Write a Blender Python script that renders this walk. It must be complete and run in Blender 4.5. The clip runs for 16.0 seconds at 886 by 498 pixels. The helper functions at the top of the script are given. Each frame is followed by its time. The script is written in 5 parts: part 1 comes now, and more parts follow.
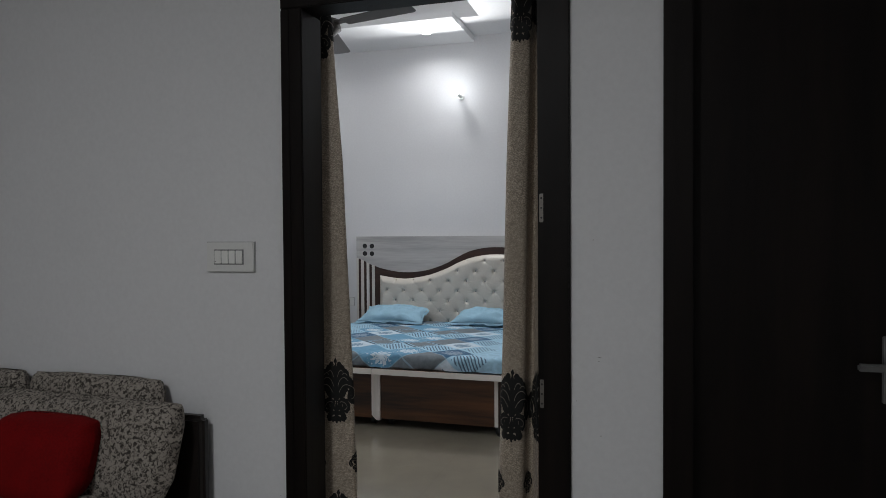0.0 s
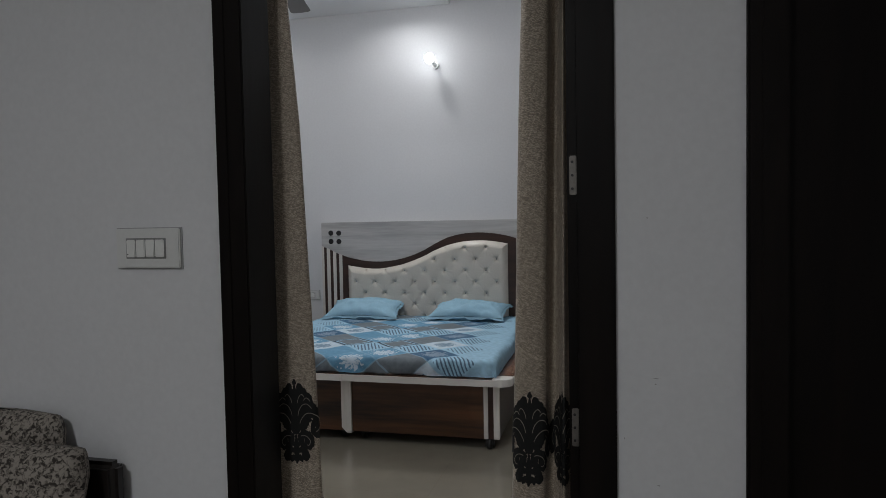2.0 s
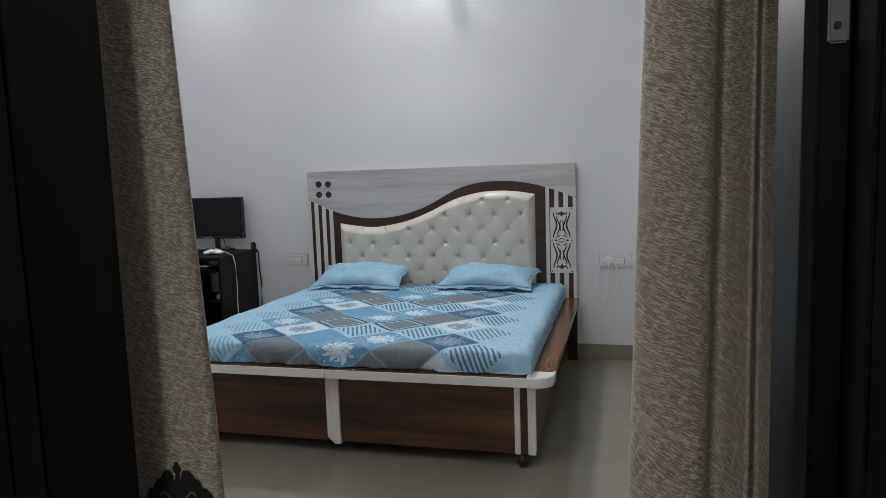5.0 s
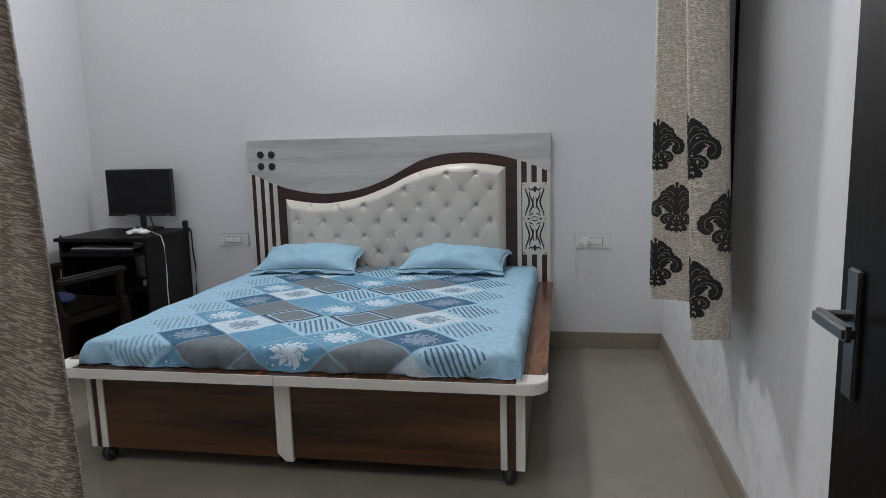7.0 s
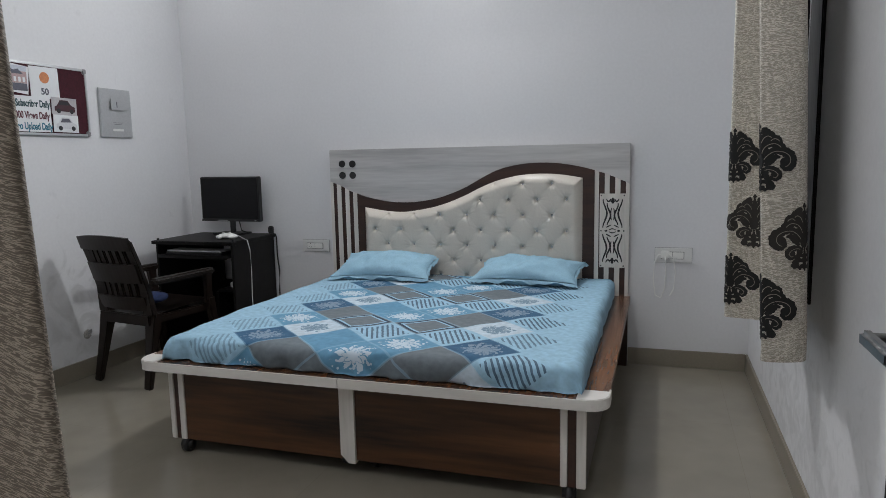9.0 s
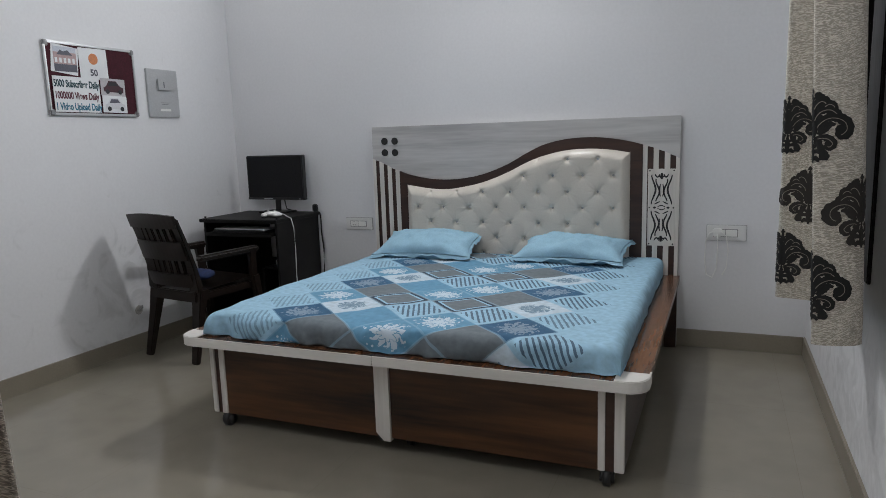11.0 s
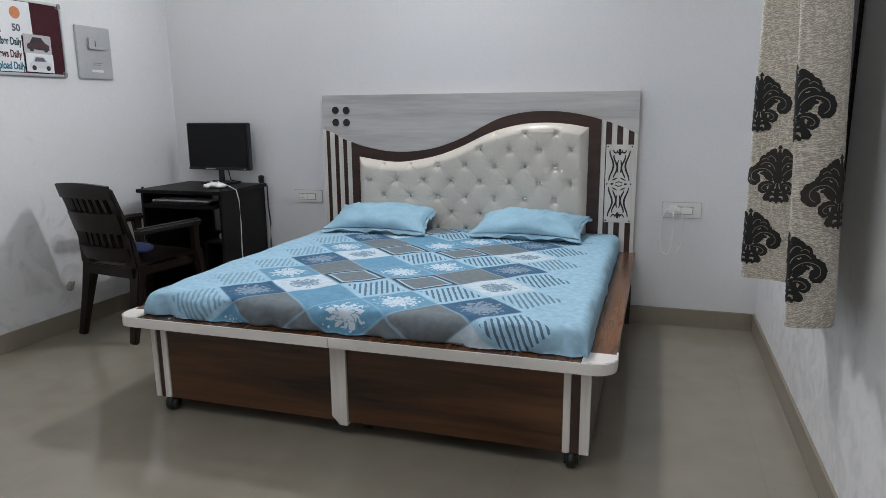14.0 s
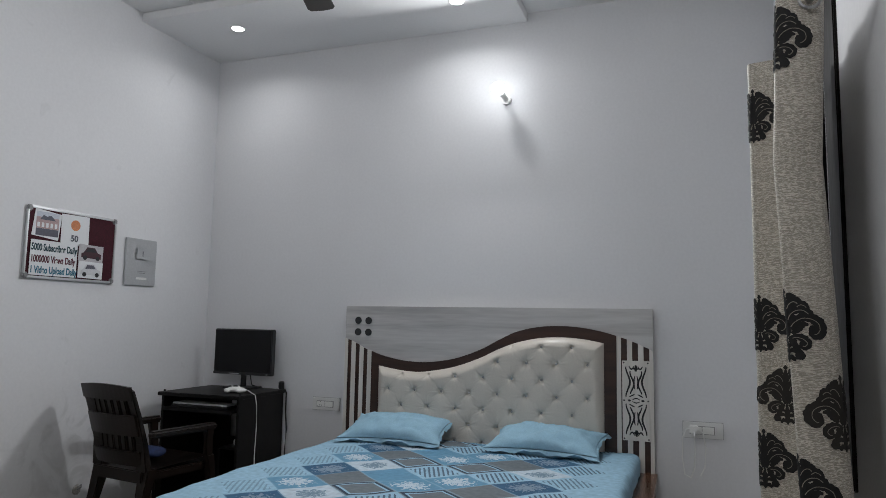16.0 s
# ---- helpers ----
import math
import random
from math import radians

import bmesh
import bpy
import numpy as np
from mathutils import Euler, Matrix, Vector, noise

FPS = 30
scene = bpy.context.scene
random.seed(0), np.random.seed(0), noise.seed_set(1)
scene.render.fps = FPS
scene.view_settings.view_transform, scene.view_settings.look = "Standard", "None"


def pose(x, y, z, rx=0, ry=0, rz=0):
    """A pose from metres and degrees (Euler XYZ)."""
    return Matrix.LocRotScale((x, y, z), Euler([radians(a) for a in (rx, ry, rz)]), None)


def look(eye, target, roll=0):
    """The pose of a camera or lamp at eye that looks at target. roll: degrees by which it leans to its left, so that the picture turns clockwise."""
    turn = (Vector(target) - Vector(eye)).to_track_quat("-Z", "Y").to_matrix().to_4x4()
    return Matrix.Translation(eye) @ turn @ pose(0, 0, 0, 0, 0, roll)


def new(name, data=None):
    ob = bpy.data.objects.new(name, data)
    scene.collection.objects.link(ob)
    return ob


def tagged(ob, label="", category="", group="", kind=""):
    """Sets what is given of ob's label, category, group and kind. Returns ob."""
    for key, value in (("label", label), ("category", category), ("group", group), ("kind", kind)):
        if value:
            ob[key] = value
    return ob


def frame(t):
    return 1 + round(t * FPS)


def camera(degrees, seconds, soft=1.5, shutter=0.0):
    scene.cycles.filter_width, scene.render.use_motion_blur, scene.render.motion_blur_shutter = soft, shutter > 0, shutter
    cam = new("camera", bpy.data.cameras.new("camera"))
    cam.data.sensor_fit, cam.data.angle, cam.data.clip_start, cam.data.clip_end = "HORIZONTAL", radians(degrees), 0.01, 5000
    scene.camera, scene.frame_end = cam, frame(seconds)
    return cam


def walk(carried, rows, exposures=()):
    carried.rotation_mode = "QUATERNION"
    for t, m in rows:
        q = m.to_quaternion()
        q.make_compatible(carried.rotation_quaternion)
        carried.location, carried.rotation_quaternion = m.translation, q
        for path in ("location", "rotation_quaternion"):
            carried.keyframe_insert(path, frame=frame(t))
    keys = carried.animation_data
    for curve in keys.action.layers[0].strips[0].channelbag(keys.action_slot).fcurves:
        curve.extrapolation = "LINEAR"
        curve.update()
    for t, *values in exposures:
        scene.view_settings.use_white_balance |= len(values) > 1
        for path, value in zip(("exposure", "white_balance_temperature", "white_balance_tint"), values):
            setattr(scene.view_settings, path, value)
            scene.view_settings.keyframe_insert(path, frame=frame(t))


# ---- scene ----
cam = camera(66.4, 16.0, 0.45)
PATH = [
    (0, (2.711, -6.016, 1.336), (2.128, -4.103, 1.288), -0.4),
    (0.5, (2.677, -5.879, 1.323), (2.031, -3.988, 1.235), -0.5),
    (1, (2.647, -5.703, 1.332), (1.97, -3.823, 1.253), 0.4),
    (1.5, (2.589, -5.585, 1.315), (1.968, -3.687, 1.202), 0.5),
    (2, (2.468, -5.454, 1.316), (1.979, -3.517, 1.228), -1.1),
    (2.5, (2.4, -5.32, 1.299), (1.949, -3.376, 1.167), -1.0),
    (3, (2.378, -5.116, 1.29), (1.827, -3.198, 1.157), -0.7),
    (3.5, (2.356, -4.935, 1.273), (1.762, -3.032, 1.116), -0.8),
    (3.7, (2.33, -4.876, 1.271), (1.769, -2.965, 1.086), -0.4),
    (5.8, (2.119, -4.258, 1.259), (1.612, -2.342, 0.987), -2.3),
    (6, (2.096, -4.214, 1.245), (1.616, -2.296, 0.947), -1.5),
    (6.5, (2.01, -4.109, 1.265), (1.676, -2.154, 1.008), -1.1),
    (7, (1.961, -4.048, 1.245), (1.617, -2.101, 0.943), -1.4),
    (7.5, (1.989, -4.0, 1.234), (1.46, -2.102, 0.89), -1.1),
    (8, (2.024, -3.997, 1.24), (1.413, -2.121, 0.913), -1.2),
    (8.5, (2.045, -4.027, 1.243), (1.444, -2.136, 0.983), -1.0),
    (10.8, (2.109, -3.97, 1.217), (1.381, -2.135, 0.898), -1.9),
    (11, (2.112, -3.95, 1.22), (1.357, -2.126, 0.898), -1.8),
    (11.5, (2.096, -3.91, 1.216), (1.271, -2.126, 0.846), -1.8),
    (12, (2.063, -3.9, 1.223), (1.212, -2.12, 0.892), -2.0),
    (12.5, (2.062, -3.899, 1.208), (1.239, -2.118, 0.819), -1.2),
    (13, (2.054, -3.884, 1.212), (1.318, -2.073, 0.787), -0.9),
    (13.5, (2.025, -3.868, 1.214), (1.406, -2.015, 0.785), -0.5),
    (14, (2.005, -3.868, 1.217), (1.414, -2.001, 0.812), -0.5),
    (14.5, (2.013, -3.875, 1.235), (1.441, -1.983, 0.93), 0.1),
    (15, (2.036, -3.89, 1.254), (1.448, -1.985, 1.097), 0.4),
    (15.5, (2.043, -3.907, 1.274), (1.394, -2.015, 1.299), 0.1),
    (16, (2.086, -3.926, 1.216), (1.407, -2.056, 1.429), 1.0),
]
EXPOSURES = [(0.0, 0.45), (2.0, 0.25), (3.5, 0.54), (6.0, 0.82), (8.5, 0.70), (11.5, 0.68), (12.5, 0.65), (14.0, 1.0), (15.0, 0.82), (15.5, 0.70), (16.0, 0.36)]
walk(cam, [(t, look(eye, target, roll)) for t, eye, target, roll in PATH], EXPOSURES)

# ---- world and lamps ----
world = bpy.data.worlds.new("world")
scene.world = world
world.use_nodes = True
world.node_tree.nodes["Background"].inputs[0].default_value = (0.02, 0.025, 0.035, 1)
world.node_tree.nodes["Background"].inputs[1].default_value = 0.3


def lamp(name, kind, place, watts, color, size=0.05, target=None, cone=None):
    data = bpy.data.lights.new(name, kind)
    data.energy, data.color = watts, color
    if kind == "AREA":
        data.shape, data.size = "DISK", size
        if cone:
            data.spread = radians(cone)
    else:
        data.shadow_soft_size = size
    ob = new(name, data)
    ob.matrix_world = look(place, target or (place[0], place[1] + 1e-4, place[2] - 1))
    return ob


BULB = (1.032, -0.098, 2.618)
COOL = (0.975, 0.99, 1.0)
lamp("bulb_light", "AREA", (BULB[0], BULB[1] - 0.045, BULB[2]), 22, COOL, 0.26, (BULB[0], -3.0, BULB[2] - 0.9))
DOWNLIGHTS = [(0.844, -0.343, 3.085), (-0.63, -0.42, 3.085)]
# Unseen pair added near the door to fill walls and curtain with light.
ADDED_DOWNLIGHTS = [(1.35, -3.3, 3.14), (0.5, -3.3, 3.14)]
for place, watts in zip(DOWNLIGHTS, (2.2, 1.7)):
    lamp("downlight_or_fill_light", "AREA", (place[0], place[1], place[2] - 0.012), watts, COOL, 0.08, cone=150)
# Fill from the added pair: point lamps hung below its diffusers.
for place, watts in zip(ADDED_DOWNLIGHTS, (8, 8)):
    lamp("downlight_or_fill_light", "POINT", (place[0], place[1], place[2] - 0.13), watts, COOL, 0.11)
# Assumed lamp, out of view, placed to light the living room wall.
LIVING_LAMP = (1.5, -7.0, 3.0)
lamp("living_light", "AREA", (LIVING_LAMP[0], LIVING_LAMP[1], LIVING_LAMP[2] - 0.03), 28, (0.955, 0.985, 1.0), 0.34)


# ---- materials ----
def mat(name, color, rough=0.6, metal=0.0, var=0.06, scale=6.0, fine=120.0, bump=0.0, bump_scale=200.0, spec=0.5, stretch=(1, 1, 1), coat=0.0):
    """A surface with broad and fine variation of its colour, and a fine relief."""
    m = bpy.data.materials.new(name)
    m.use_nodes = True
    nt = m.node_tree
    n, l = nt.nodes, nt.links
    b = n["Principled BSDF"]
    b.inputs["Roughness"].default_value = rough
    b.inputs["Metallic"].default_value = metal
    b.inputs["Specular IOR Level"].default_value = spec
    b.inputs["Coat Weight"].default_value = coat
    tc = n.new("ShaderNodeTexCoord")
    mp = n.new("ShaderNodeMapping")
    mp.inputs["Scale"].default_value = stretch
    l.new(tc.outputs["Object"], mp.inputs[0])
    n1, n2 = n.new("ShaderNodeTexNoise"), n.new("ShaderNodeTexNoise")
    n1.inputs["Scale"].default_value, n2.inputs["Scale"].default_value = scale, fine
    n1.inputs["Detail"].default_value = 4
    for k in (n1, n2):
        l.new(mp.outputs[0], k.inputs["Vector"])
    add = n.new("ShaderNodeMath")
    add.operation = "ADD"
    l.new(n1.outputs[0], add.inputs[0])
    l.new(n2.outputs[0], add.inputs[1])
    mr = n.new("ShaderNodeMapRange")
    mr.inputs[1].default_value, mr.inputs[2].default_value = 0.6, 1.4
    mr.inputs[3].default_value, mr.inputs[4].default_value = 1 - var * 2, 1 + var * 2
    l.new(add.outputs[0], mr.inputs[0])
    mul = n.new("ShaderNodeVectorMath")
    mul.operation = "SCALE"
    mul.inputs[0].default_value = color[:3]
    l.new(mr.outputs[0], mul.inputs["Scale"])
    l.new(mul.outputs[0], b.inputs["Base Color"])
    if bump:
        n3 = n.new("ShaderNodeTexNoise")
        n3.inputs["Scale"].default_value = bump_scale
        l.new(mp.outputs[0], n3.inputs["Vector"])
        bp = n.new("ShaderNodeBump")
        bp.inputs["Strength"].default_value = bump
        bp.inputs["Distance"].default_value = 0.002
        l.new(n3.outputs[0], bp.inputs["Height"])
        l.new(bp.outputs[0], b.inputs["Normal"])
    return m


def wood(name, dark, light, axis=0, rough=0.35, scale=1.0, coat=0.0, spec=0.5):
    """Veneer with stretched grain along an axis."""
    m = bpy.data.materials.new(name)
    m.use_nodes = True
    nt = m.node_tree
    n, l = nt.nodes, nt.links
    b = n["Principled BSDF"]
    b.inputs["Coat Weight"].default_value = coat
    b.inputs["Specular IOR Level"].default_value = spec
    tc, mp = n.new("ShaderNodeTexCoord"), n.new("ShaderNodeMapping")
    s = [14 * scale, 14 * scale, 14 * scale]
    s[axis] = 1.1 * scale
    mp.inputs["Scale"].default_value = s
    l.new(tc.outputs["Object"], mp.inputs[0])
    n1, n2 = n.new("ShaderNodeTexNoise"), n.new("ShaderNodeTexNoise")
    n1.inputs["Scale"].default_value, n1.inputs["Detail"].default_value, n1.inputs["Distortion"].default_value = 1.0, 6, 0.8
    n2.inputs["Scale"].default_value, n2.inputs["Detail"].default_value = 7.0, 3
    for k in (n1, n2):
        l.new(mp.outputs[0], k.inputs["Vector"])
    mix = n.new("ShaderNodeMath")
    mix.operation = "MULTIPLY_ADD"
    mix.inputs[1].default_value = 0.35
    l.new(n2.outputs[0], mix.inputs[0])
    l.new(n1.outputs[0], mix.inputs[2])
    cr = n.new("ShaderNodeValToRGB")
    cr.color_ramp.elements[0].position, cr.color_ramp.elements[1].position = 0.45, 0.88
    cr.color_ramp.elements[0].color, cr.color_ramp.elements[1].color = (*dark, 1), (*light, 1)
    l.new(mix.outputs[0], cr.inputs[0])
    l.new(cr.outputs[0], b.inputs["Base Color"])
    rr = n.new("ShaderNodeMapRange")
    rr.inputs[3].default_value, rr.inputs[4].default_value = rough - 0.06, rough + 0.1
    l.new(n2.outputs[0], rr.inputs[0])
    l.new(rr.outputs[0], b.inputs["Roughness"])
    return m


def glow(name, color, strength):
    m = bpy.data.materials.new(name)
    m.use_nodes = True
    b = m.node_tree.nodes["Principled BSDF"]
    b.inputs["Base Color"].default_value = (*color, 1)
    b.inputs["Emission Color"].default_value = (*color, 1)
    b.inputs["Emission Strength"].default_value = strength
    return m


WALL = mat("wall_paint", (0.70, 0.70, 0.715), 0.75, var=0.02, scale=1.3, fine=60, bump=0.08, bump_scale=90)


def floor_joints(m):
    """Faint tight joints of large tiles on top of a tile material."""
    n, l = m.node_tree.nodes, m.node_tree.links
    b = n["Principled BSDF"]
    src = b.inputs["Base Color"].links[0].from_socket
    tc, br = n.new("ShaderNodeTexCoord"), n.new("ShaderNodeTexBrick")
    br.offset = 0.0
    for key, value in (("Scale", 1.0), ("Mortar Size", 0.001), ("Mortar Smooth", 0.2), ("Brick Width", 0.8), ("Row Height", 0.8), ("Bias", 0.0)):
        br.inputs[key].default_value = value
    br.inputs["Color1"].default_value, br.inputs["Color2"].default_value, br.inputs["Mortar"].default_value = (1, 1, 1, 1), (0.98, 0.98, 0.975, 1), (0.86, 0.85, 0.83, 1)
    l.new(tc.outputs["Object"], br.inputs["Vector"])
    mx = n.new("ShaderNodeMix")
    mx.data_type, mx.blend_type = "RGBA", "MULTIPLY"
    mx.inputs[0].default_value = 1.0
    l.new(src, mx.inputs[6])
    l.new(br.outputs["Color"], mx.inputs[7])
    l.new(mx.outputs[2], b.inputs["Base Color"])
    k = n.new("ShaderNodeTexNoise")
    k.inputs["Scale"].default_value, k.inputs["Detail"].default_value = 3.0, 5
    l.new(tc.outputs["Object"], k.inputs["Vector"])
    mr = n.new("ShaderNodeMapRange")
    mr.inputs[1].default_value, mr.inputs[2].default_value, mr.inputs[3].default_value, mr.inputs[4].default_value = 0.3, 0.7, 0.05, 0.17
    l.new(k.outputs[0], mr.inputs[0])
    l.new(mr.outputs[0], b.inputs["Roughness"])


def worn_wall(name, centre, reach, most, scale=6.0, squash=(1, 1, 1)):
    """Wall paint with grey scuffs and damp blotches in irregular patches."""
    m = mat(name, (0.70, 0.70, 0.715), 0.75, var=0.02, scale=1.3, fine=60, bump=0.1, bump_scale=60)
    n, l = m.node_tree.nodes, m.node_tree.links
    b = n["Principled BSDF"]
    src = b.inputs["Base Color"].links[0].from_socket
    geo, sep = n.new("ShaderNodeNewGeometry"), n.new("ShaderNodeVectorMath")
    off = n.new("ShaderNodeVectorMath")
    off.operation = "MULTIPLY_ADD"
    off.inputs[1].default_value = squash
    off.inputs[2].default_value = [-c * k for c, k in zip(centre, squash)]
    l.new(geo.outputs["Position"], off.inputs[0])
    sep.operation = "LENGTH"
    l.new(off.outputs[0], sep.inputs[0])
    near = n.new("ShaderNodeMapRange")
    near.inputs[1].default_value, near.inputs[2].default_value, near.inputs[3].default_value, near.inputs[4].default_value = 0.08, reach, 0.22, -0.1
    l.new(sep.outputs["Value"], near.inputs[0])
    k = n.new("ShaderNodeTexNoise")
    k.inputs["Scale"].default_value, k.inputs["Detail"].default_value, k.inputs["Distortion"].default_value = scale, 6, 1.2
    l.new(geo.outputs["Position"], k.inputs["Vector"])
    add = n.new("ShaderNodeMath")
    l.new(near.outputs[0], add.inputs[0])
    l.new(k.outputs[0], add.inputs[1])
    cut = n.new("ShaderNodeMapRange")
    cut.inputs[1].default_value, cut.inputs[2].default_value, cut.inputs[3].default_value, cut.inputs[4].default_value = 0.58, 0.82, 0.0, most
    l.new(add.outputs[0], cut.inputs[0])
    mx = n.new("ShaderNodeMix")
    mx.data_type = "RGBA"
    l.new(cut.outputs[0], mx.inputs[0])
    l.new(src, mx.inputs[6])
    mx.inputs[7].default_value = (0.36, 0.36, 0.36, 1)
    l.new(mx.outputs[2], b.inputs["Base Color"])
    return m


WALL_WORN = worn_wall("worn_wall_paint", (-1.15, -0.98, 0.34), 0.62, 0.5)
WALL_FLAKED = worn_wall("flaked_wall_paint", (2.56, -1.3, 0.28), 1.0, 0.32, 11.0, (1, 0.55, 1.6))

CEIL = mat("ceiling_paint", (0.78, 0.78, 0.79), 0.8, var=0.015, scale=1.5, fine=60)
FLOOR = mat("floor_tile", (0.232, 0.21, 0.168), 0.085, var=0.045, scale=1.6, fine=7, spec=0.55)
HINGE = mat("dull_hinge_steel", (0.2, 0.185, 0.17), 0.5, 0.8, var=0.1, scale=40)
SATIN = mat("satin_steel", (0.20, 0.20, 0.20), 0.38, 1.0, var=0.05)
PLATEPL = mat("plate_plastic", (0.70, 0.70, 0.69), 0.35, var=0.02)
# Shade along the plate edges, put into the colour.
SHADEGREY = mat("plate_shadow_grey", (0.38, 0.38, 0.38), 0.5, var=0.02)
SWITCHGREY = mat("switch_inner_grey", (0.26, 0.26, 0.26), 0.4, var=0.02)
floor_joints(FLOOR)
SKIRT = mat("skirting_tile", (0.24, 0.21, 0.165), 0.3, var=0.05, scale=3)
DARKWOOD = wood("dark_door_wood", (0.0030, 0.0020, 0.0018), (0.009, 0.0060, 0.0050), 2, 0.42, spec=0.14)
WALNUT = wood("walnut_veneer", (0.0035, 0.0017, 0.0011), (0.11, 0.044, 0.016), 0, 0.32, 0.6)
WALNUT_Y = wood("walnut_veneer_long", (0.030, 0.012, 0.006), (0.20, 0.085, 0.038), 1, 0.22)
WALNUT_D = wood("walnut_dark_trim", (0.018, 0.007, 0.005), (0.05, 0.02, 0.012), 0, 0.34)
PALEWOOD = wood("pale_grey_veneer", (0.36, 0.35, 0.35), (0.56, 0.55, 0.54), 0, 0.4, 0.8)
TRIM = wood("cream_trim", (0.56, 0.53, 0.49), (0.72, 0.69, 0.65), 2, 0.4)
TRIM_X = mat("cream_laminate", (0.66, 0.635, 0.60), 0.38, var=0.03, scale=5, fine=40, stretch=(0.4, 4, 4))
WHITEPL = mat("white_plastic", (0.78, 0.78, 0.76), 0.35, var=0.02)
LEATHER = mat("cream_leather", (0.60, 0.555, 0.495), 0.34, var=0.03, scale=8, bump=0.1, bump_scale=400)
BLACKPL = mat("black_plastic", (0.012, 0.012, 0.013), 0.4, var=0.1)
SCREEN = mat("screen_black", (0.004, 0.004, 0.005), 0.25, var=0.02, spec=0.25)
DESKBLK = wood("black_desk_board", (0.004, 0.0038, 0.0038), (0.009, 0.008, 0.0078), 0, 0.45, spec=0.22)
CHAIRPL = mat("brown_chair_plastic", (0.0125, 0.008, 0.0064), 0.36, spec=0.3, var=0.12, scale=20)
PILLOW = mat("pillow_cotton", (0.28, 0.465, 0.59), 0.85, var=0.06, scale=14, bump=0.9, bump_scale=17)
DAMASK = mat("damask_flock", (0.006, 0.006, 0.006), 0.8, var=0.1)
CHROME = mat("brushed_steel", (0.55, 0.55, 0.55), 0.3, 1.0, var=0.05)
ALU = mat("aluminium", (0.55, 0.56, 0.57), 0.38, 1.0, var=0.04)
SOFADARK = mat("sofa_leatherette", (0.012, 0.009, 0.008), 0.4, var=0.1)
RED = mat("red_velvet", (0.16, 0.001, 0.002), 0.85, var=0.12, scale=10, spec=0.15, bump=0.15, bump_scale=120)
PAPER = mat("paper", (0.72, 0.73, 0.75), 0.7, var=0.02)


# ---- mesh helpers ----
def part(name, bm, material, parent=None, label="", smooth=False):
    me = bpy.data.meshes.new(name)
    bm.normal_update()
    bm.to_mesh(me)
    bm.free()
    if smooth:
        for p in me.polygons:
            p.use_smooth = True
    me.materials.append(material)
    ob = new(name, me)
    if parent:
        ob.parent = parent
    return tagged(ob, label=label)


def thing(name, place, label, category, group="", kind="", turn=0.0):
    ob = new(name)
    ob.matrix_world = pose(*place, 0, 0, turn)
    return tagged(ob, label=label, category=category, group=group, kind=kind)


def box_in(bm, a, b, bevel=0.0, segs=2):
    """A box from corner a to corner b added to bm."""
    c = [(a[i] + b[i]) / 2 for i in range(3)]
    s = [abs(b[i] - a[i]) for i in range(3)]
    r = bmesh.ops.create_cube(bm, size=1.0, matrix=Matrix.Translation(c) @ Matrix.Diagonal((*s, 1)))
    if bevel:
        edges = list({e for v in r["verts"] for e in v.link_edges})
        bmesh.ops.bevel(bm, geom=edges, offset=bevel, segments=segs, affect="EDGES", clamp_overlap=True)
    return bm


def box(a, b, bevel=0.0, segs=2):
    return box_in(bmesh.new(), a, b, bevel, segs)


def rod_in(bm, a, b, r, r2=None, n=12):
    a, b = Vector(a), Vector(b)
    d = b - a
    m = Matrix.Translation((a + b) / 2) @ d.to_track_quat("Z", "Y").to_matrix().to_4x4()
    bmesh.ops.create_cone(bm, cap_ends=True, segments=n, radius1=r, radius2=r if r2 is None else r2, depth=d.length, matrix=m)
    return bm


def rod(a, b, r, r2=None, n=12):
    return rod_in(bmesh.new(), a, b, r, r2, n)


def prism(outline, axis, lo, hi):
    """An outline of 2D points pushed along an axis from lo to hi."""
    bm = bmesh.new()

    def at(p, w):
        return {"x": (w, p[0], p[1]), "y": (p[0], w, p[1]), "z": (p[0], p[1], w)}[axis]
    va = [bm.verts.new(at(p, lo)) for p in outline]
    vb = [bm.verts.new(at(p, hi)) for p in outline]
    k = len(outline)
    for i in range(k):
        bm.faces.new((va[i], va[(i + 1) % k], vb[(i + 1) % k], vb[i]))
    bm.faces.new(va[::-1])
    bm.faces.new(vb)
    bmesh.ops.recalc_face_normals(bm, faces=bm.faces)
    return bm


def tube(points, r, n=6, closed=False):
    """A bent round cord through points."""
    bm = bmesh.new()
    pts = [Vector(p) for p in points]
    rings = []
    for i, p in enumerate(pts):
        d = (pts[min(i + 1, len(pts) - 1)] - pts[max(i - 1, 0)]).normalized()
        q = d.to_track_quat("Z", "Y")
        rings.append([bm.verts.new(p + q @ Vector((r * math.cos(2 * math.pi * k / n), r * math.sin(2 * math.pi * k / n), 0))) for k in range(n)])
    for a, b in zip(rings, rings[1:]):
        for k in range(n):
            bm.faces.new((a[k], a[(k + 1) % n], b[(k + 1) % n], b[k]))
    bm.faces.new(rings[0][::-1])
    bm.faces.new(rings[-1])
    return bm


def structure(name, bm, material, label, category):
    return tagged(part(name, bm, material), label=label, category=category, kind="structure")


# ---- structure ----
YB, XR, YD, ZC = 0.05, 2.56, -3.84, 3.14
YI = -3.68


def xl(y):
    """The bedroom's left wall is slightly out of square."""
    return -1.135 + 0.021 * y


